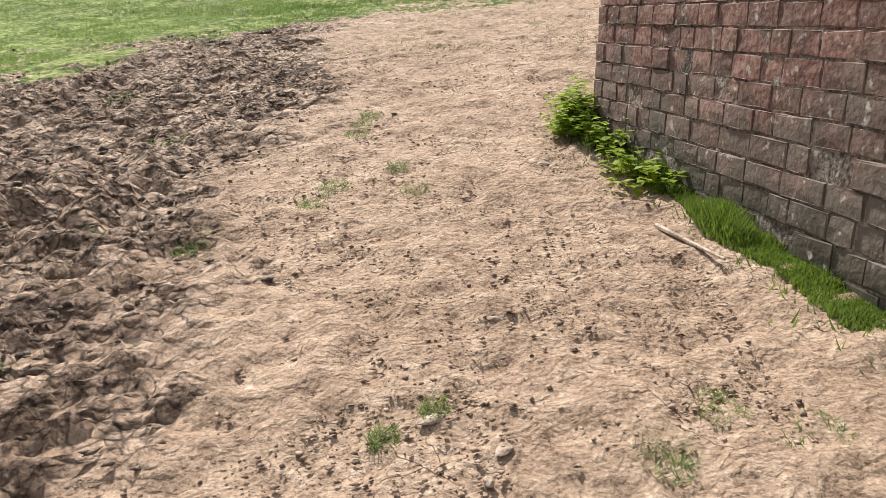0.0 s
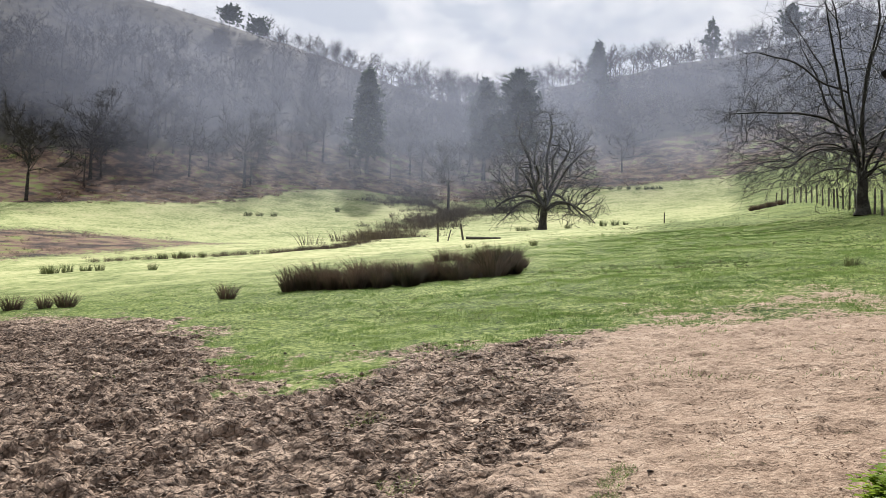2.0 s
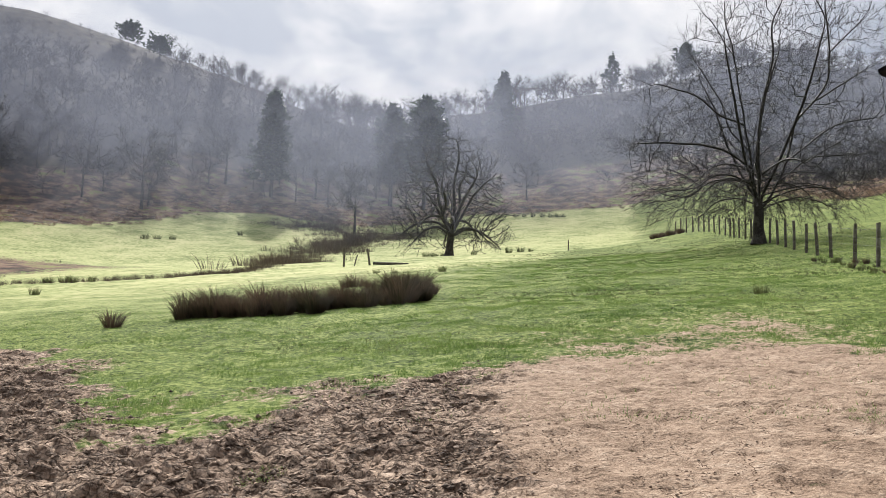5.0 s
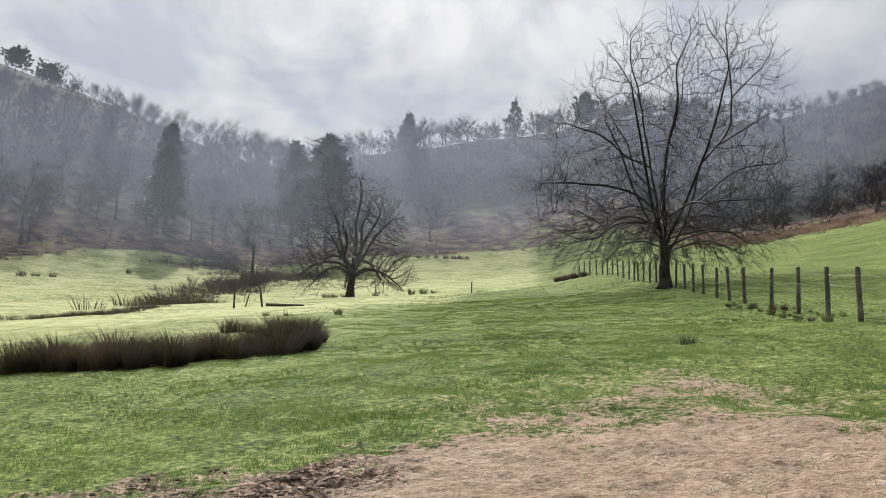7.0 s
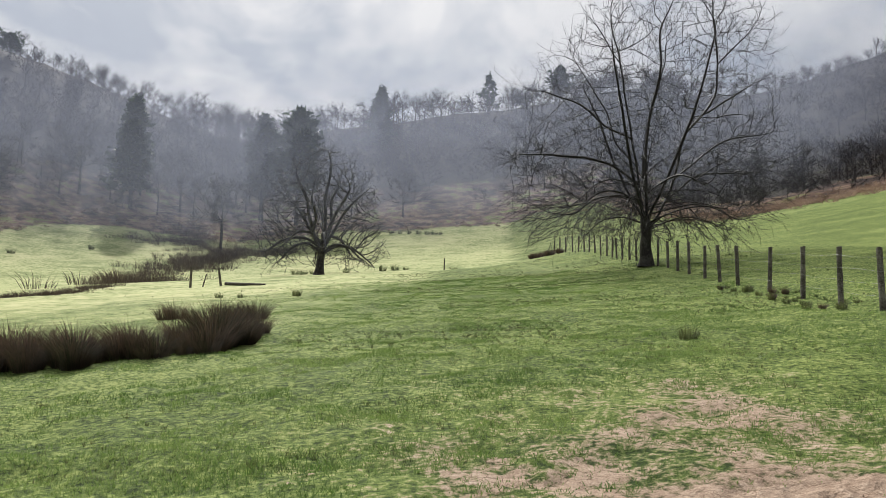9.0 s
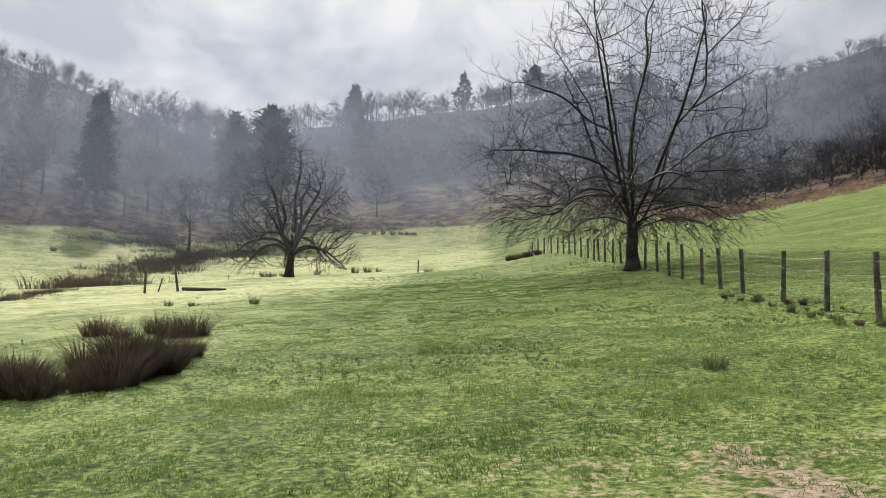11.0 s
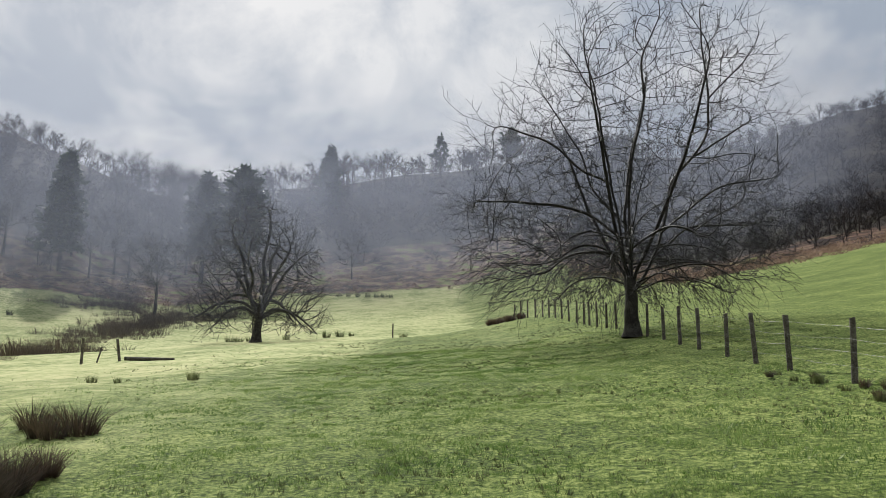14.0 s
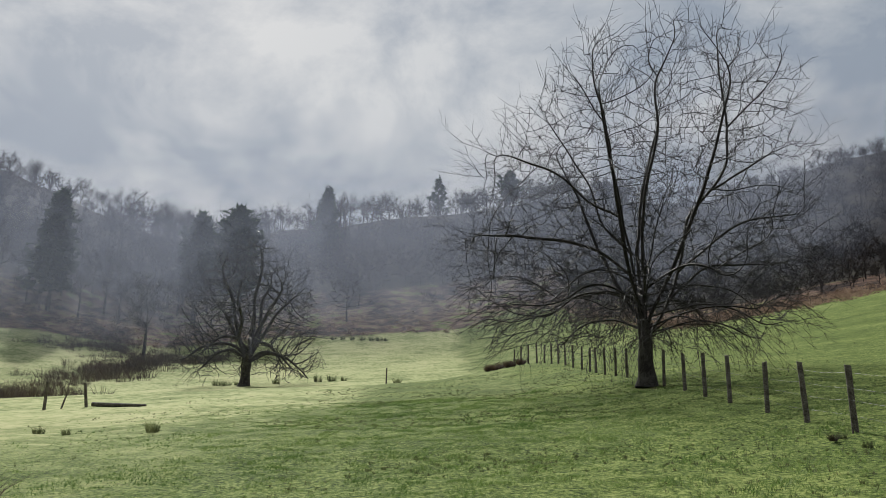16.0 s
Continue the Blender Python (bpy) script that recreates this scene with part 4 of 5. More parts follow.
# ---- fence ----
def build_fence():
    rs = np.random.RandomState(9)
    tops = []
    meshes = []
    for v in range(4):
        bm = bmesh.new()
        bmesh.ops.create_cone(bm, cap_ends=True, segments=10, radius1=0.054, radius2=0.049, depth=1.5, matrix=Matrix.Translation((0, 0, 0.75)))
        bmesh.ops.subdivide_edges(bm, edges=[e for e in bm.edges if abs(e.verts[0].co.z - e.verts[1].co.z) > 1], cuts=4)
        for q in bm.verts:
            q.co.x += rs.normal(0, 0.003); q.co.y += rs.normal(0, 0.003)
        for q in [q for q in bm.verts if q.co.z > 1.47]:
            q.co.z += 0.25 * q.co.x * (1 if v % 2 else -1) + rs.normal(0, 0.004)
        me = bpy.data.meshes.new("fence_post")
        bm.to_mesh(me); bm.free()
        me.materials.append(POST)
        meshes.append(me)
    rows = [16.0, 17.9, 19.8, 21.4, 23.35, 25.4, 27.75, 29.4, 31.4, 33.7, 35.7, 37.6, 40.3, 42.6, 45.0, 47.0, 48.8, 50.4, 51.6, 53.4, 55.2, 56.6, 57.6, 58.6, 59.8, 61.0, 62.4, 63.8, 65.2]
    for k, y in enumerate(rows):
        x = float(np.interp(y, [15, 23, 30, 35, 41, 48, 52, 56, 58.6, 66], [6.2, 6.35, 6.45, 6.68, 6.98, 7.0, 6.88, 6.7, 6.2, 4.6])) + rs.uniform(-0.03, 0.03)
        h = 1.07 + rs.uniform(-0.05, 0.06)
        z = ground_at(x, y)
        ob = new("fence_post", meshes[k % 4])
        ob.matrix_world = pose(x, y, z + h - 1.5, rs.uniform(-2.5, 2.5), rs.uniform(-3, 3), rs.uniform(0, 360))
        tagged(ob, "weathered round wooden fence post", "fence post", "posts of the field fence")
        tops.append((x - 0.06, y, z))
    for hh, nm in ((0.95, "top"), (0.72, "mid"), (0.5, "mid"), (0.28, "low")):
        pts = []
        for (x0, y0, z0), (x1, y1, z1) in zip(tops[:-1], tops[1:]):
            for f in (0, 0.5):
                pts.append((x0 + (x1 - x0) * f, y0 + (y1 - y0) * f, z0 + (z1 - z0) * f + hh - 0.02 * (f > 0) + rs.normal(0, 0.012)))
        p = np.array(pts)
        ob = part("fence_wire", tube_mesh("fence_wire", [(p, np.full(len(p), 0.0016), 4)]), WIRE)
        tagged(ob, "slack galvanised wire strung along the posts", "fence wire", "wires of the field fence")


build_fence()


# ---- small posts out in the field ----
def lone_post(name, x, y, h, r, label, tilt=(0, 0)):
    bm = bmesh.new()
    bmesh.ops.create_cone(bm, cap_ends=True, segments=8, radius1=r, radius2=r * 0.9, depth=h + 0.3, matrix=Matrix.Translation((0, 0, (h - 0.3) / 2)))
    bmesh.ops.bevel(bm, geom=[e for e in bm.edges if min(v.co.z for v in e.verts) > h * 0.5 - 0.01 and e.calc_length() < r * 2], offset=r * 0.2, segments=1, affect="EDGES")
    ob = part(name, bm, POST)
    ob.matrix_world = pose(x, y, ground_at(x, y), *tilt, 0)
    return tagged(ob, label, "post", "old posts by the stream")


lone_post("marker_post", -4.4, 89.8, 1.5, 0.07, "dark upright marker post on the pasture")
lone_post("gate_post", -16.1, 48.7, 1.15, 0.07, "old upright wooden gate post by the stream")
lone_post("gate_post", -15.5, 48.9, 0.75, 0.04, "short leaning broken post by the stream", (0, 14))
lone_post("gate_post", -14.6, 49.2, 1.05, 0.07, "old leaning wooden gate post by the stream", (0, -10))
bm = bmesh.new()
bmesh.ops.create_cone(bm, cap_ends=True, segments=8, radius1=0.09, radius2=0.07, depth=2.2, matrix=pose(0, 0, 0.06, 0, 90, 4))
rail = part("fallen_rail", bm, POST)
rail.matrix_world = pose(-13.3, 49.3, ground_at(-13.3, 49.3))
tagged(rail, "fallen weathered wooden rail lying on the grass", "rail")


# ---- rushes ----
def rush_mesh(seed, blades, height, radius, lean=0.35):
    """A clump of stiff curved blades fanning from one root."""
    rs = np.random.RandomState(seed)
    V, T = [], []
    for k in range(blades):
        a, q = rs.uniform(0, 6.28), radius * math.sqrt(rs.rand()) * 0.8
        p = np.array([q * math.cos(a), q * math.sin(a), -0.03])
        out = np.array([math.cos(a), math.sin(a), 0]) * (q / radius * 1.2 + 0.1) * lean * rs.uniform(0.3, 1.8) + np.append(rs.normal(0, 0.08, 2), 0)
        h = height * (0.3 + 0.8 * rs.rand()) * (1 - 0.25 * q / radius)
        s = np.array([-math.sin(a + 1), math.cos(a + 1), 0]) * 0.0062 * rs.uniform(0.6, 1.4)
        m = p + np.array([0, 0, h * 0.55]) + out * h * 0.4
        e = p + np.array([0, 0, h * 0.95]) + out * h * 1.15
        b = len(V)
        V.extend([p - s, p + s, m + s * 0.9, m - s * 0.9, e])
        T.extend([(b, b + 1, b + 2), (b, b + 2, b + 3), (b + 3, b + 2, b + 4)])
    return tri_mesh("rush_clump", np.array(V), T)


STREAM = [((-36, 42), (-24, 43), 0.35), ((-24, 43), (-21.5, 46), 0.35), ((-21.5, 46), (-25, 58), 0.6), ((-27, 62), (-41, 106), 2.5), ((-41, 106), (-43, 123), 3.0), ((-42, 115), (-44, 135), 3.2),
          ((-43, 123), (-46, 147), 3.4), ((-46, 147), (-54, 158), 3.0), ((-54, 158), (-60, 166), 3.0), ((-63, 150), (-54, 156), 2.2), ((-40, 140), (-33, 150), 2.0), ((-47, 42), (-72, 80), 4.0)]
FAR_TUFTS = [(-7.3, 35.7, 0.6), (-10.5, 36.5, 0.55), (-9.4, 35.6, 0.4), (-19, 169, 2.2), (-17.2, 168.6, 1.8), (-15.4, 168.4, 2.0), (-13.4, 168, 2.0), (-11.6, 167.4, 2.2), (-10.2, 166.9, 2.2), (-9.0, 166.8, 2.0),
             (-10.9, 101.9, 1.8), (-12.3, 101.7, 1.8), (-9.6, 102.2, 1.2), (-3.4, 90.2, 1.5), (-22.2, 99, 1.8), (-21, 98.2, 1.6), (-20, 98.8, 1.4), (-16.4, 100, 1.4)]
FAR_TUFTS += [(-66, 115, 2.0), (-67.4, 113, 2.0), (-68.5, 111.3, 2.2), (-69.4, 113, 1.8), (-29.8, 42, 1.0), (-30.8, 42.6, 1.1), (-31.7, 42.4, 1.0), (-28.8, 42.3, 0.8), (-22.8, 30, 0.8),
              (-27.9, 30.6, 1.0), (-28.6, 30.4, 1.1), (-29.3, 30.8, 1.0), (-27.2, 31, 0.9), (-26.6, 31.2, 0.8), (-24, 46, 0.8), (-62, 130, 1.8)]


RUSHES = [rush_mesh(200 + k, 330, 0.92, 0.34, 0.55) for k in range(6)]
SMALL_RUSHES = [rush_mesh(220 + k, 150, 0.6, 0.3, 0.3) for k in range(4)]
for me in RUSHES:
    me.materials.append(RUSH)
for me in SMALL_RUSHES:
    me.materials.append(TUFT)


def rush(x, y, scale, kinds, rs, label, group):
    ob = new("rush_clump", kinds[rs.randint(len(kinds))])
    ob.matrix_world = pose(x, y, ground_at(x, y), 0, 0, rs.uniform(0, 360)) @ Matrix.Diagonal((scale * rs.uniform(0.9, 1.15), scale * rs.uniform(0.9, 1.15), scale * rs.uniform(0.85, 1.15), 1))
    return tagged(ob, label, "rushes", group)


def build_rushes():
    rs = np.random.RandomState(6)
    for k in range(80):
        f = (k + rs.uniform(0, 1)) / 80
        x, y = -9.0 + 4.5 * f, 16.5 + 1.6 * f ** 1.5
        w = (1.4 + 1.5 * f) * rs.rand() ** 1.2
        rush(x + rs.normal(0, 0.12), y + w, rs.choice((0.4, 0.55, 0.7, 0.82)) * rs.uniform(0.85, 1.15) * (1.0 if w > 0.6 else 0.8), RUSHES, rs, "dense clump of dark rushes with red-brown tips", "rush bed in the pasture")
    for x, y in ((-6.15, 25.3), (-6.85, 25.6), (-7.95, 25.5), (-7.35, 25.0), (-5.65, 24.6), (-8.35, 25.9), (-6.3, 24.7), (-5.9, 24.2)):
        rush(x, y, rs.uniform(0.5, 0.75), RUSHES, rs, "dark rush clump standing behind the rush bed", "rush bed in the pasture")
    for k in range(16):
        f = (k + rs.uniform(0, 1)) / 16
        rush(-4.42 - 1.0 * rs.rand() - 0.25 * f, 19.2 + 2.6 * f, rs.uniform(0.3, 0.62), RUSHES, rs, "ragged dark rush clump at the end of the bed", "rush bed in the pasture")
    for x, y, s in ((-9.8, 15.7, 0.6), (-13.4, 15.0, 0.6), (-13.9, 14.9, 0.45), (-14.5, 14.6, 0.55)):
        rush(x, y, s, RUSHES, rs, "lone tuft of dark green rushes in the grass", "lone rush tufts")
    rush(2.66, 18.15, 0.5, SMALL_RUSHES, rs, "small leaning tuft of dark rushes in the grass", "lone rush tufts")
    for k in range(26):
        x, y = 6.2 + rs.uniform(-0.45, 0.5), rs.uniform(19.5, 27.5)
        rush(x, y, rs.uniform(0.12, 0.3), SMALL_RUSHES if k % 4 else RUSHES, rs, "rough dry grass tuft at the fence foot", "tufts along the fence")
    for x, y in ((5.75, 22.6), (5.9, 21.9), (5.8, 23.6), (6.1, 20.9), (5.6, 21.2), (6.0, 25.9)):
        rush(x, y, rs.uniform(0.25, 0.45), SMALL_RUSHES, rs, "rough dry grass tuft at the fence foot", "tufts along the fence")
    for x, y, s in FAR_TUFTS:
        rush(x, y, s, SMALL_RUSHES, rs, "small dark rush tuft on pale pasture", "scattered rush tufts")


def build_stream_rushes():
    """Low rush beds along the wet course, too many clumps to count."""
    rs = np.random.RandomState(16)
    V, T, base = [], [], 0
    kinds = []
    for k in range(5):
        me = rush_mesh(240 + k, 46, 0.75, 0.5, 0.5)
        co = np.empty(len(me.vertices) * 3, np.float32); me.vertices.foreach_get("co", co)
        ix = np.empty(len(me.loops), np.int32); me.loops.foreach_get("vertex_index", ix)
        kinds.append((co.reshape(-1, 3), ix.reshape(-1, 3)))
        bpy.data.meshes.remove(me)
    for k in range(1150):
        (x0, y0), (x1, y1), w = STREAM[rs.randint(len(STREAM))] if k > 90 else STREAM[rs.randint(3)]
        f = rs.rand()
        x, y = x0 + (x1 - x0) * f + rs.normal(0, w), y0 + (y1 - y0) * f + rs.normal(0, 1.5 * w)
        near = y1 < 60
        sc = rs.uniform(0.3, 0.55) if near else rs.uniform(0.35, 0.7) if x0 == -47 else rs.uniform(0.8, 1.9)
        v, t = kinds[rs.randint(5)]
        fat = 1.0 if near else 1.5
        a = rs.uniform(0, 6.28)
        c, sn = math.cos(a) * sc * fat, math.sin(a) * sc * fat
        V.append(np.stack([v[:, 0] * c - v[:, 1] * sn + x, v[:, 0] * sn + v[:, 1] * c + y, v[:, 2] * sc * 1.15 + ground_at(x, y)], -1)); T.append(t + base)
        base += len(v)
    ob = part("stream_rushes", tri_mesh("stream_rushes", np.concatenate(V), np.concatenate(T)), STREAM_RUSH)
    tagged(ob, "low dark brown rushes along the wet stream course", "rushes", kind="stuff")


build_stream_rushes()
build_rushes()

bank = np.random.RandomState(15)
for k in range(26):
    f = k / 25
    rush(3.0 + 2.2 * f + bank.normal(0, 0.15), 62.2 + 1.2 * f + bank.normal(0, 0.4), 0.5, RUSHES, bank, "low mound of dead brown rushes by the fence", "rush mound at the fence end")


# ---- turf blades ----
def build_grass():
    """Short grazed grass: single blades in tufts, thick beside the path and thinning outward."""
    rs = np.random.RandomState(50)
    n = 700000
    x = rs.normal(0, 1, n) * 4.2 + 0.4
    y = 7.5 + 38 * rs.rand(n) ** 1.9
    x[: n // 8] = rs.uniform(-14, 3, n // 8)
    y[: n // 8] = rs.uniform(7.5, 20, n // 8)
    c = cover(x, y)
    bare = np.maximum(c["mud"], c["dry"])
    tuft = 0.5 + 0.5 * value_noise(x, y, 0.22, 51) + 0.35 * value_noise(x, y, 0.9, 52)
    keep = (rs.rand(n) < np.clip(1.1 - bare * 1.25, 0.02, 1)) & (rs.rand(n) < np.clip(0.05 + 1.1 * tuft, 0.03, 1))
    keep &= ~((x > 0.4) & (y < 5))
    x, y, tuft, bare = x[keep], y[keep], tuft[keep], bare[keep]
    n = len(x)
    z = land(x, y) + 0.05 * value_noise(x, y, 2.5, 17) * step(y, 12, 20) + 0.03 * value_noise(x, y, 0.5, 25) * step(y, 9, 12) + 0.02 * value_noise(x, y, 0.23, 29) * step(y, 8, 11) - 0.004
    far = np.clip((y - 8) / 25, 0, 1)
    h = (0.012 + 0.03 * np.clip(tuft, 0, 1.4) ** 1.5) * rs.uniform(0.5, 1.4, n)
    w = (0.003 + 0.006 * far) * rs.uniform(0.7, 1.5, n)
    a, b = rs.uniform(0, 6.28, n), rs.uniform(0, 6.28, n)
    tilt = rs.uniform(0.2, 1.1, n) * h
    p = np.stack([x, y, z], -1)
    s = np.stack([np.cos(a) * w, np.sin(a) * w, 0 * w], -1)
    e = p + np.stack([np.cos(b) * tilt, np.sin(b) * tilt, h], -1)
    V = np.stack([p - s, p + s, e], 1).reshape(-1, 3)
    ob = part("grass", raw_mesh("grass", V, np.arange(3 * n), np.full(n, 3)), GRASS)
    tagged(ob, "short grazed green grass over the pasture", "grass", kind="stuff")


build_grass()


def build_tussocks():
    """Small tussocks all over the grazed pasture, their blades coloured darker for the shadows they cast."""
    rs = np.random.RandomState(57)
    V, T = [], []
    F = rs.rand(9500)
    X, Y = rs.normal(1.6, 5.5, 9500), 11.5 + 48 * F ** 1.6
    ok = (cover(X, Y)["dry"] < 0.35) & ~((X < -4) & (Y > 15) & (Y < 23))
    Z = land(X, Y) + 0.03 * value_noise(X, Y, 0.5, 25)
    for f, x, y, z in zip(F[ok], X[ok], Y[ok], Z[ok]):
        w = rs.uniform(0.015, 0.07)
        for j in range(10):
            a, q = rs.uniform(0, 6.28), w * math.sqrt(rs.rand())
            p = np.array([x + q * math.cos(a), y + q * math.sin(a), z - 0.02])
            h, b, c = rs.uniform(0.025, 0.07), rs.uniform(0, 6.28), rs.uniform(0, 6.28)
            sd = np.array([math.cos(c), math.sin(c), 0]) * (0.003 + 0.005 * f)
            i = len(V)
            V.extend([p - sd, p + sd, p + np.array([math.cos(b) * 0.03, math.sin(b) * 0.03, h])]); T.append((i, i + 1, i + 2))
    ob = part("tussocks", tri_mesh("tussocks", np.array(V), T), TUFT)
    tagged(ob, "small tussocks, coloured dark green for their shadows, dotted over the pasture", "grass", kind="stuff")


build_tussocks()


def build_bracken():
    """Collapsed brown bracken heaped along the edge of the pasture."""
    rs = np.random.RandomState(58)
    V, T = [], []
    n = 0
    while n < 1100:
        deg = rs.uniform(-34, -9) if rs.rand() < 0.45 else rs.uniform(-9, 48)
        az = radians(deg)
        x0, y0 = -100 * math.sin(az), 5 + 100 * math.cos(az)
        r = float(rim_at(np.array(x0), np.array(y0))) + (rs.normal(2, 4.5) if deg < -9 else abs(rs.normal(0, 10)))
        x, y = -r * math.sin(az), 15 + r * math.cos(az)
        z = ground_at(x, y)
        w = rs.uniform(0.5, 1.1)
        for j in range(26):
            a, q = rs.uniform(0, 6.28), w * math.sqrt(rs.rand())
            p = np.array([x + q * math.cos(a), y + q * math.sin(a), z - 0.05])
            h, b = rs.uniform(0.08, 0.42), rs.uniform(0, 6.28)
            sd = np.array([math.cos(b + 1.5), math.sin(b + 1.5), rs.uniform(-0.5, 0.5)]) * rs.uniform(0.04, 0.09)
            i = len(V)
            e = p + np.array([math.cos(b) * 0.5, math.sin(b) * 0.5, h])
            V.extend([p, (p + e) / 2 + sd + (0, 0, 0.1), (p + e) / 2 - sd + (0, 0, 0.1), e]); T.extend([(i, i + 1, i + 2), (i + 1, i + 3, i + 2)])
        n += 1
    ob = part("bracken", tri_mesh("bracken", np.array(V), T), BRACKEN)
    tagged(ob, "collapsed red-brown bracken along the pasture's edge", "bracken", kind="stuff")


build_bracken()


# ---- sandstone building by the start ----
WALL = pose(0.84, 4.55, 0, 0, 0, math.degrees(math.atan2(0.49, 2.23)))
EAVE = 2.86


def block_mesh(seed):
    """A worn, squared stone: one unit wide and high with a chamfered, uneven face."""
    rs = np.random.RandomState(seed)
    bm = bmesh.new()
    rings = []
    for d, inset in ((0.0, 0.0), (0.90, 0.0), (0.975, 0.012), (1.0, 0.03)):
        ring = []
        for cx, cz in ((0, 0), (0.5, 0), (1, 0), (1, 0.5), (1, 1), (0.5, 1), (0, 1), (0, 0.5)):
            ux, uz = cx + inset * 0.55 * (1 - 2 * cx), cz + inset * (1 - 2 * cz)
            ring.append(bm.verts.new((d + rs.normal(0, 0.018) * (d > 0.9), ux + rs.normal(0, 0.012), uz + rs.normal(0, 0.025))))
        rings.append(ring)
    for r0, r1 in zip(rings[:-1], rings[1:]):
        for i in range(8):
            bm.faces.new((r0[i], r0[(i + 1) % 8], r1[(i + 1) % 8], r1[i]))
    mid = bm.verts.new((1.01 + rs.normal(0, 0.02), 0.5 + rs.normal(0, 0.1), 0.5 + rs.normal(0, 0.1)))
    for i in range(8):
        bm.faces.new((rings[-1][i], rings[-1][(i + 1) % 8], mid))
    bmesh.ops.recalc_face_normals(bm, faces=bm.faces)
    me = bpy.data.meshes.new("block")
    bm.to_mesh(me); bm.free()
    me.materials.append(BLOCK)
    return me


def build_hut():
    rs = np.random.RandomState(61)

    def slab(name, x0, x1, y0, y1, z0, z1, mat, label, category, tilt=None):
        bm = bmesh.new()
        bmesh.ops.create_cube(bm, size=1, matrix=Matrix.Translation(((x0 + x1) / 2, (y0 + y1) / 2, (z0 + z1) / 2)) @ Matrix.Diagonal((x1 - x0, y1 - y0, z1 - z0, 1)))
        ob = part(name, bm, mat)
        ob.matrix_world = WALL @ (tilt or Matrix())
        return tagged(ob, label, category, kind="structure")

    west = slab("wall_west", -0.0085, 0.4, -9, -0.05, -0.4, EAVE, MORTAR, "weathered red sandstone block wall with worn grey mortar", "wall")
    slab("wall_north", 0.4, 5, -0.4, -0.05, -0.4, EAVE, MORTAR, "weathered red sandstone end wall", "wall")
    slab("wall_east", 4.6, 5, -9, -0.4, -0.4, EAVE, MORTAR, "plain stone back wall", "wall")
    slab("wall_south", 0.4, 4.6, -9, -8.6, -0.4, EAVE, MORTAR, "plain stone end wall", "wall")
    slab("ceiling", 0.0, 5.0, -9, 0.0, EAVE + 0.004, EAVE + 0.05, DARK, "dark board roof over the building", "roof")
    eave = slab("eave", -0.08, -0.006, -9, 0.06, EAVE + 0.0, EAVE + 0.03, DARK, "dark overhanging eave board at the roof edge", "eave")
    gut = bmesh.new()
    for k in range(7):
        a = math.pi + math.pi * k / 6
        for yy in (-9, 0.08):
            gut.verts.new((-0.105 + 0.03 * math.cos(a), yy, EAVE + 0.035 + 0.03 * math.sin(a)))
    gut.verts.ensure_lookup_table()
    for k in range(6):
        gut.faces.new((gut.verts[2 * k], gut.verts[2 * k + 1], gut.verts[2 * k + 3], gut.verts[2 * k + 2]))
    bmesh.ops.solidify(gut, geom=gut.faces[:], thickness=0.006)
    g = part("gutter", gut, DARK, eave)
    meshes = [block_mesh(300 + k) for k in range(8)]
    z, row = 0.62, 0
    while z < EAVE - 0.05:
        h = rs.uniform(0.086, 0.102)
        h = min(h, EAVE - z)
        y = 0.0
        first = True
        while y > -3.1:
            ln = (0.11 if row % 2 else 0.22) if first else rs.choice([0.16, 0.2, 0.22, 0.23, 0.12]) * rs.uniform(0.92, 1.08)
            ob = new("block", meshes[rs.randint(8)])
            ob.parent = west
            ob.matrix_basis = Matrix(((-0.09, 0, 0, 0.077 + rs.normal(0, 0.003)), (0, -(ln - 0.008), 0, y), (0, 0, h - 0.008, z), (0, 0, 0, 1)))
            if first:
                ob.matrix_basis = Matrix(((-0.09, 0, 0, 0.077 + rs.normal(0, 0.003)), (0, -(ln - 0.008), 0, y + rs.uniform(-0.006, 0.006)), (0, 0, h - 0.008, z), (0, 0, 0, 1)))
            y -= ln
            first = False
        # the return of the corner stones on the end wall
        x = 0.085
        while x < 0.6:
            ln = 0.21 if row % 2 else 0.15
            ob = new("block", meshes[rs.randint(8)])
            ob.parent = west
            ob.matrix_basis = Matrix(((0, ln - 0.008, 0, x), (0.07, 0, 0, -0.065), (0, 0, h - 0.008, z), (0, 0, 0, 1)))
            x += ln
        z += h
        row += 1


def on_wall(along, out):
    """A spot at the wall's foot: metres back from the corner, metres out from the face."""
    p = WALL @ Vector((-out, -along, 0))
    return p.x, p.y


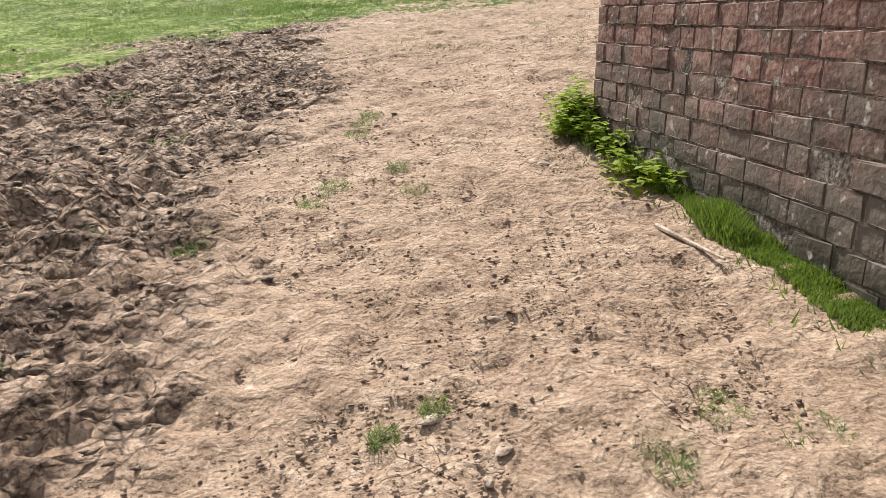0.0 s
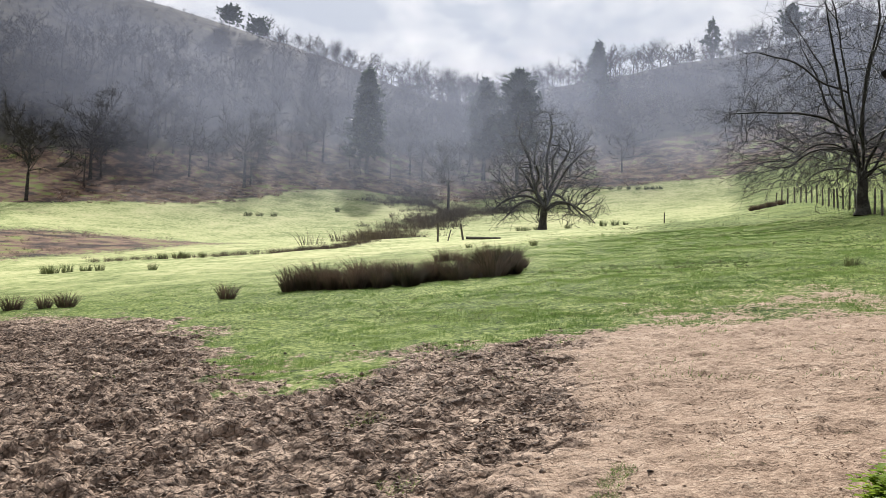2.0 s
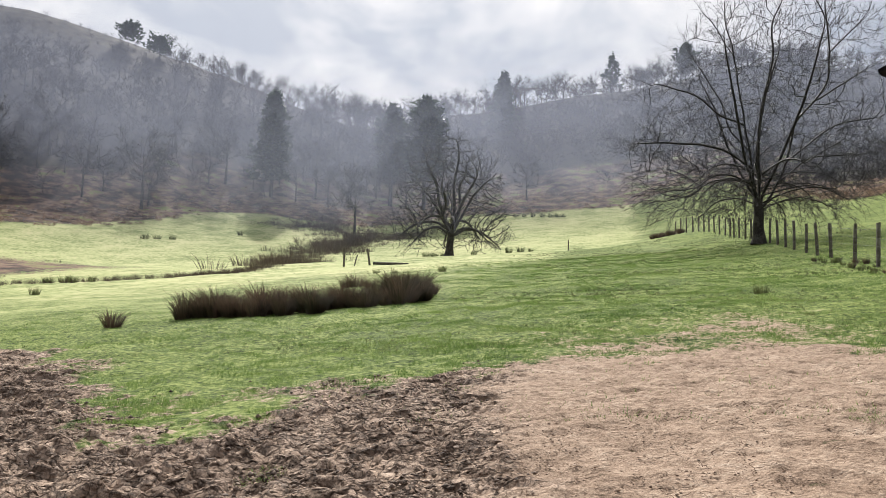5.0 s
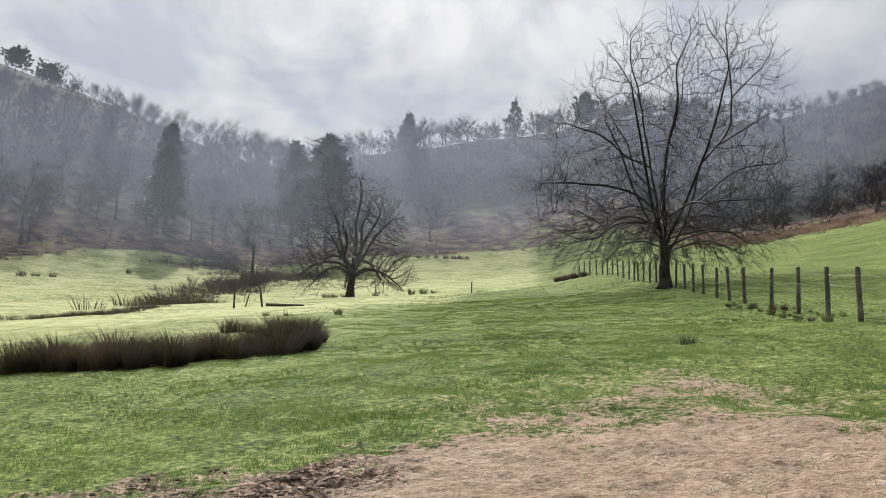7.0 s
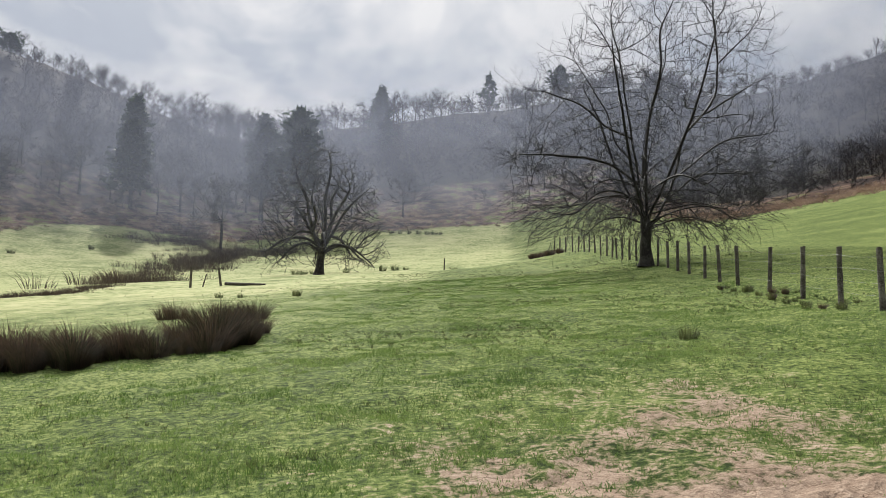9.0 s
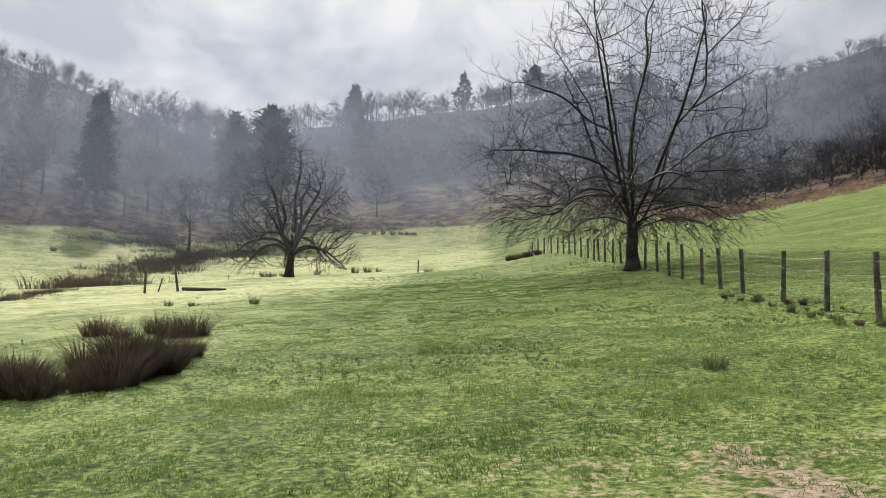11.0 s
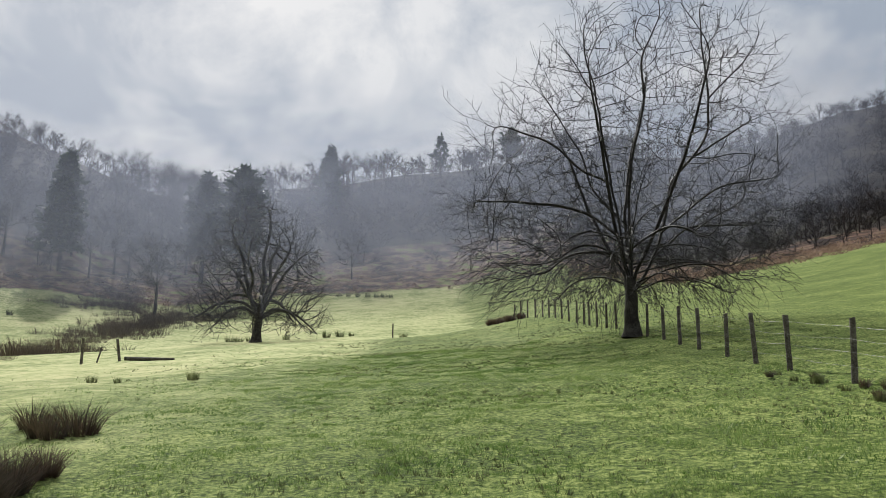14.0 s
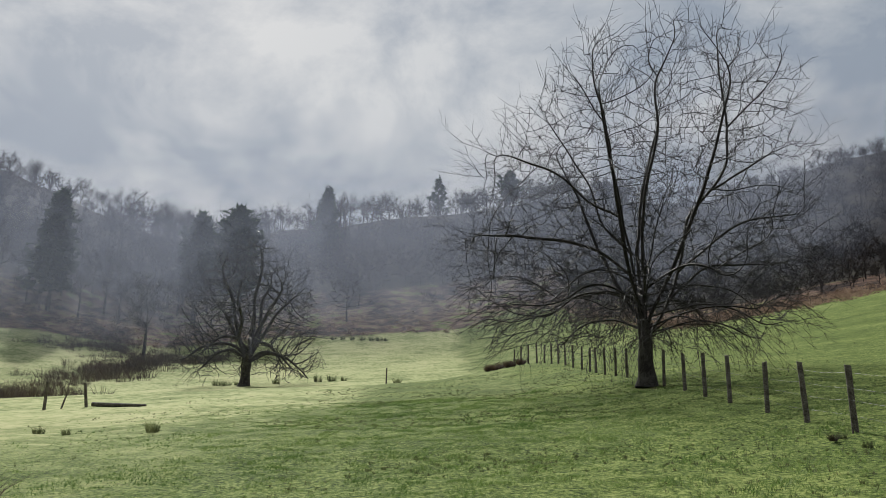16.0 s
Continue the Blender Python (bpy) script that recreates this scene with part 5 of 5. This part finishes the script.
def build_verge():
    """The grass strip, nettles and small things along the wall's foot."""
    rs = np.random.RandomState(70)
    V, T = [], []
    for k in range(40000):
        al = rs.uniform(-0.3, 3.6)
        wide = 0.12 + 0.025 * max(0, al)
        o = abs(rs.normal(0, 0.6 * wide)) + 0.01
        lump = 0.5 + 0.5 * math.sin(al * 7) * math.sin(al * 2.3 + 1)
        if o > wide * (0.7 + 0.5 * lump) and rs.rand() > 0.05:
            continue
        x, y = on_wall(al, o)
        z = ground_at(x, y)
        lump = max(0, lump * 0.6 + 0.6 * float(value_noise(np.array(al), np.array(o), 0.11, 71)))
        h = (0.014 + 0.058 * lump) * rs.uniform(0.3, 1.4)
        a, b = rs.uniform(0, 6.28), rs.uniform(0, 6.28)
        s = np.array([math.cos(a), math.sin(a), 0]) * 0.0045
        p, e = np.array([x, y, z - 0.005]), np.array([x + math.cos(b) * h * 0.6, y + math.sin(b) * h * 0.6, z + h])
        i = len(V)
        V.extend([p - s, p + s, e]); T.append((i, i + 1, i + 2))
    ob = part("grass", tri_mesh("grass", np.array(V), T), VERGE)
    tagged(ob, "lush bright green grass strip at the wall's foot", "grass", kind="stuff")
    for al, o, h, n in ((-0.10, 0.05, 0.33, 34), (-0.02, 0.12, 0.29, 30), (-0.02, 0.02, 0.26, 26), (0.12, 0.12, 0.22, 18), (0.42, 0.1, 0.2, 12), (0.85, 0.14, 0.18, 12), (1.0, 0.18, 0.12, 8)):
        x, y = on_wall(al, o)
        nettle = thing("nettle_plant", pose(x, y, ground_at(x, y)), "fresh green nettle plant growing at the wall's foot", "plant", "nettles by the wall")
        for k in range(n):
            a, q = rs.uniform(0, 6.28), 0.125 * math.sqrt(rs.rand())
            p = np.array([q * math.cos(a), q * math.sin(a), -0.01])
            hh = h * rs.uniform(0.45, 1.05) * (1 - 2 * q)
            e = p + np.array([rs.normal(0, 0.05), rs.normal(0, 0.05), hh])
            LV, LT = [], []
            w = 0.0025
            LV.extend([p - (w, 0, 0), p + (w, 0, 0), p + (0, w, 0), e])
            LT.extend([(0, 1, 3), (1, 2, 3), (2, 0, 3)])
            for j in range(9):
                c = p + (e - p) * (0.2 + 0.8 * j / 8)
                b = rs.uniform(0, 6.28)
                ln, w = 0.06 * rs.uniform(0.7, 1.25) * (1.1 - 0.3 * j / 8), 0.022
                d, s = np.array([math.cos(b), math.sin(b), rs.uniform(-0.35, 0.3)]), np.array([-math.sin(b), math.cos(b), 0])
                i = len(LV)
                LV.extend([c, c + d * ln * 0.45 + s * w + (0, 0, 0.006), c + d * ln, c + d * ln * 0.45 - s * w + (0, 0, 0.006)])
                LT.extend([(i, i + 1, i + 2), (i, i + 2, i + 3)])
            part("shoot", tri_mesh("shoot", np.array(LV), LT), NETTLE, nettle)


STONE = surface("pale_stone", [(0.22, 0.16, 0.12), (0.36, 0.29, 0.23), (0.45, 0.38, 0.31)], 9, 60, bump=0.5, dist=0.006)


def stone(x, y, w, ln, h, turn, seed):
    rs = np.random.RandomState(seed)
    bm = bmesh.new()
    bmesh.ops.create_icosphere(bm, subdivisions=2, radius=1)
    for v in bm.verts:
        q = 1 + 0.3 * noise.noise(v.co * 1.3 + Vector((seed, 0, 0))) + rs.normal(0, 0.03)
        v.co = Vector((v.co.x * w, v.co.y * ln, v.co.z * h)) * q
    ob = part("stone", bm, STONE)
    ob.matrix_world = pose(x, y, ground_at(x, y) - 0.3 * h, 0, 0, turn) @ Matrix.Scale(0.62, 4)
    return tagged(ob, "pale buff stone half sunk in dry earth", "stone", "loose stones on the path")


build_hut()
build_verge()
for k, (x, y, w, ln, h, a) in enumerate(((0.49, 3.96, 0.07, 0.04, 0.03, 10), (0.11, 1.61, 0.022, 0.03, 0.018, 20), (0.15, 1.72, 0.03, 0.05, 0.012, -40), (-0.02, 1.86, 0.035, 0.07, 0.014, -50),
                                         (0.16, 2.38, 0.04, 0.025, 0.012, 0), (0.1, 3.52, 0.035, 0.025, 0.012, 0), (0.38, 4.0, 0.03, 0.02, 0.012, 0), (-0.52, 2.02, 0.05, 0.045, 0.01, 30))):
    stone(x, y, w, ln, h, a, 80 + k)


WEED_V, WEED_T = [], []


def weed(x0, y0, size, seed):
    """Adds one thin tuft at that spot."""
    rs = np.random.RandomState(seed)
    for k in range(190):
        a, q = rs.uniform(0, 6.28), size * math.sqrt(rs.rand())
        x, y = x0 + q * math.cos(a), y0 + 1.5 * q * math.sin(a)
        p = np.array([x, y, ground_at(x, y) - 0.004])
        h, b, c = rs.uniform(0.008, 0.03), rs.uniform(0, 6.28), rs.uniform(0, 6.28)
        sd = np.array([math.cos(c), math.sin(c), 0]) * 0.002
        i = len(WEED_V)
        WEED_V.extend([p - sd, p + sd, p + np.array([math.cos(b) * 0.025, math.sin(b) * 0.025, h])]); WEED_T.append((i, i + 1, i + 2))


for k, (x, y, z) in enumerate(((-0.49, 4.94, 0.09), (-0.47, 5.15, 0.08), (-0.5, 4.7, 0.07), (-0.52, 3.74, 0.08), (-0.6, 3.5, 0.07), (-0.13, 3.67, 0.07), (-0.14, 1.78, 0.04), (-0.24, 4.03, 0.06), (-1.62, 4.78, 0.13), (-1.6, 4.3, 0.08),
                               (0.52, 1.67, 0.07), (0.9, 1.7, 0.09), (0.02, 5.4, 0.12), (-1.0, 3.1, 0.08), (-0.02, 1.9, 0.04), (0.7, 1.85, 0.06), (-1.35, 2.1, 0.09), (-1.5, 3.2, 0.1), (-2.4, 6.1, 0.15), (1.5, 7.6, 0.16))):
    weed(x, y, z, 120 + k)
tagged(part("sparse_grass", tri_mesh("sparse_grass", np.array(WEED_V), WEED_T), GRASS), "sparse green grass tufts in the bare earth", "grass", kind="stuff")
bm = bmesh.new()
bmesh.ops.create_cone(bm, cap_ends=True, segments=6, radius1=0.012, radius2=0.006, depth=0.48, matrix=pose(0, 0, 0.01, 90, 0, 0))
for v in bm.verts:
    v.co.x += 0.02 * math.sin(v.co.y * 9)
bmesh.ops.bevel(bm, geom=bm.edges[:], offset=0.001, segments=1, affect="EDGES")
stick = part("stick", bm, STONE)
stick.matrix_world = pose(0.9, 2.88, ground_at(0.9, 2.88) + 0.004, 0, 0, 18)
tagged(stick, "pale dry stick lying along the grass verge", "stick")


# ---- loose crumbs of earth ----
def crumbs(name, n, spot, size, mat, label, seed):
    """Angular lumps lying on the ground, too many to count."""
    rs = np.random.RandomState(seed)
    x, y = spot(rs, n)
    n = len(x)
    unit = np.array([(1, 0, 0), (0, 1, 0), (-1, 0, 0), (0, -1, 0), (0, 0, 1), (0, 0, -0.6)], float)
    tri = np.array([(0, 1, 4), (1, 2, 4), (2, 3, 4), (3, 0, 4), (1, 0, 5), (2, 1, 5), (3, 2, 5), (0, 3, 5)])
    sc = size(rs, n)
    a = rs.uniform(0, 6.28, n)
    v = unit[None] * rs.uniform(0.55, 1.3, (n, 6, 3)) * np.stack([sc * rs.uniform(0.8, 1.6, n), sc, sc * rs.uniform(0.4, 0.8, n)], -1)[:, None]
    v = v + rs.normal(0, 0.15, v.shape) * sc[:, None, None]
    c, q = np.cos(a)[:, None], np.sin(a)[:, None]
    V = np.stack([v[..., 0] * c - v[..., 1] * q + x[:, None], v[..., 0] * q + v[..., 1] * c + y[:, None], v[..., 2] + (land(x, y) + 0.25 * sc)[:, None]], -1)
    T = tri[None] + 6 * np.arange(n)[:, None, None]
    ob = part(name, tri_mesh(name, V.reshape(-1, 3), T.reshape(-1, 3)), mat)
    tagged(ob, label, "earth", kind="stuff")


def mud_spots(rs, n):
    x, y = rs.uniform(-9, 0.2, n), 1.0 + 10 * rs.rand(n) ** 1.2
    k = (rs.rand(n) < cover(x, y)["mud"] ** 2) & (value_noise(x, y, 0.35, 91) + 0.4 * value_noise(x, y, 1.2, 92) > -0.1)
    return x[k], y[k]


def dry_spots(rs, n):
    x, y = rs.uniform(-1.2, 3, n), 1.0 + 7 * rs.rand(n) ** 1.4
    k = (cover(x, y)["mud"] < 0.4) & ~((x > 0.9) & (y < 4.8)) & (value_noise(x, y, 0.3, 93) + 0.5 * rs.normal(0, 1, n) > 0.1)
    return x[k], y[k]


CLOD = surface("dark_earth", [(0.05, 0.036, 0.028), (0.13, 0.094, 0.072), (0.26, 0.195, 0.15)], 5, 40, bump=0.6, dist=0.01)
CRUMB = surface("dry_earth", [(0.12, 0.08, 0.057), (0.25, 0.178, 0.13), (0.38, 0.29, 0.22)], 5, 40, bump=0.5, dist=0.006)
crumbs("mud_clods", 30000, mud_spots, lambda rs, n: 0.008 + 0.02 * rs.rand(n) ** 2, CLOD, "dark churned clods lying on the mud", 94)
crumbs("earth_crumbs", 42000, dry_spots, lambda rs, n: 0.003 + 0.009 * rs.rand(n) ** 3, CRUMB, "small crumbs of dried earth on the trodden ground", 95)
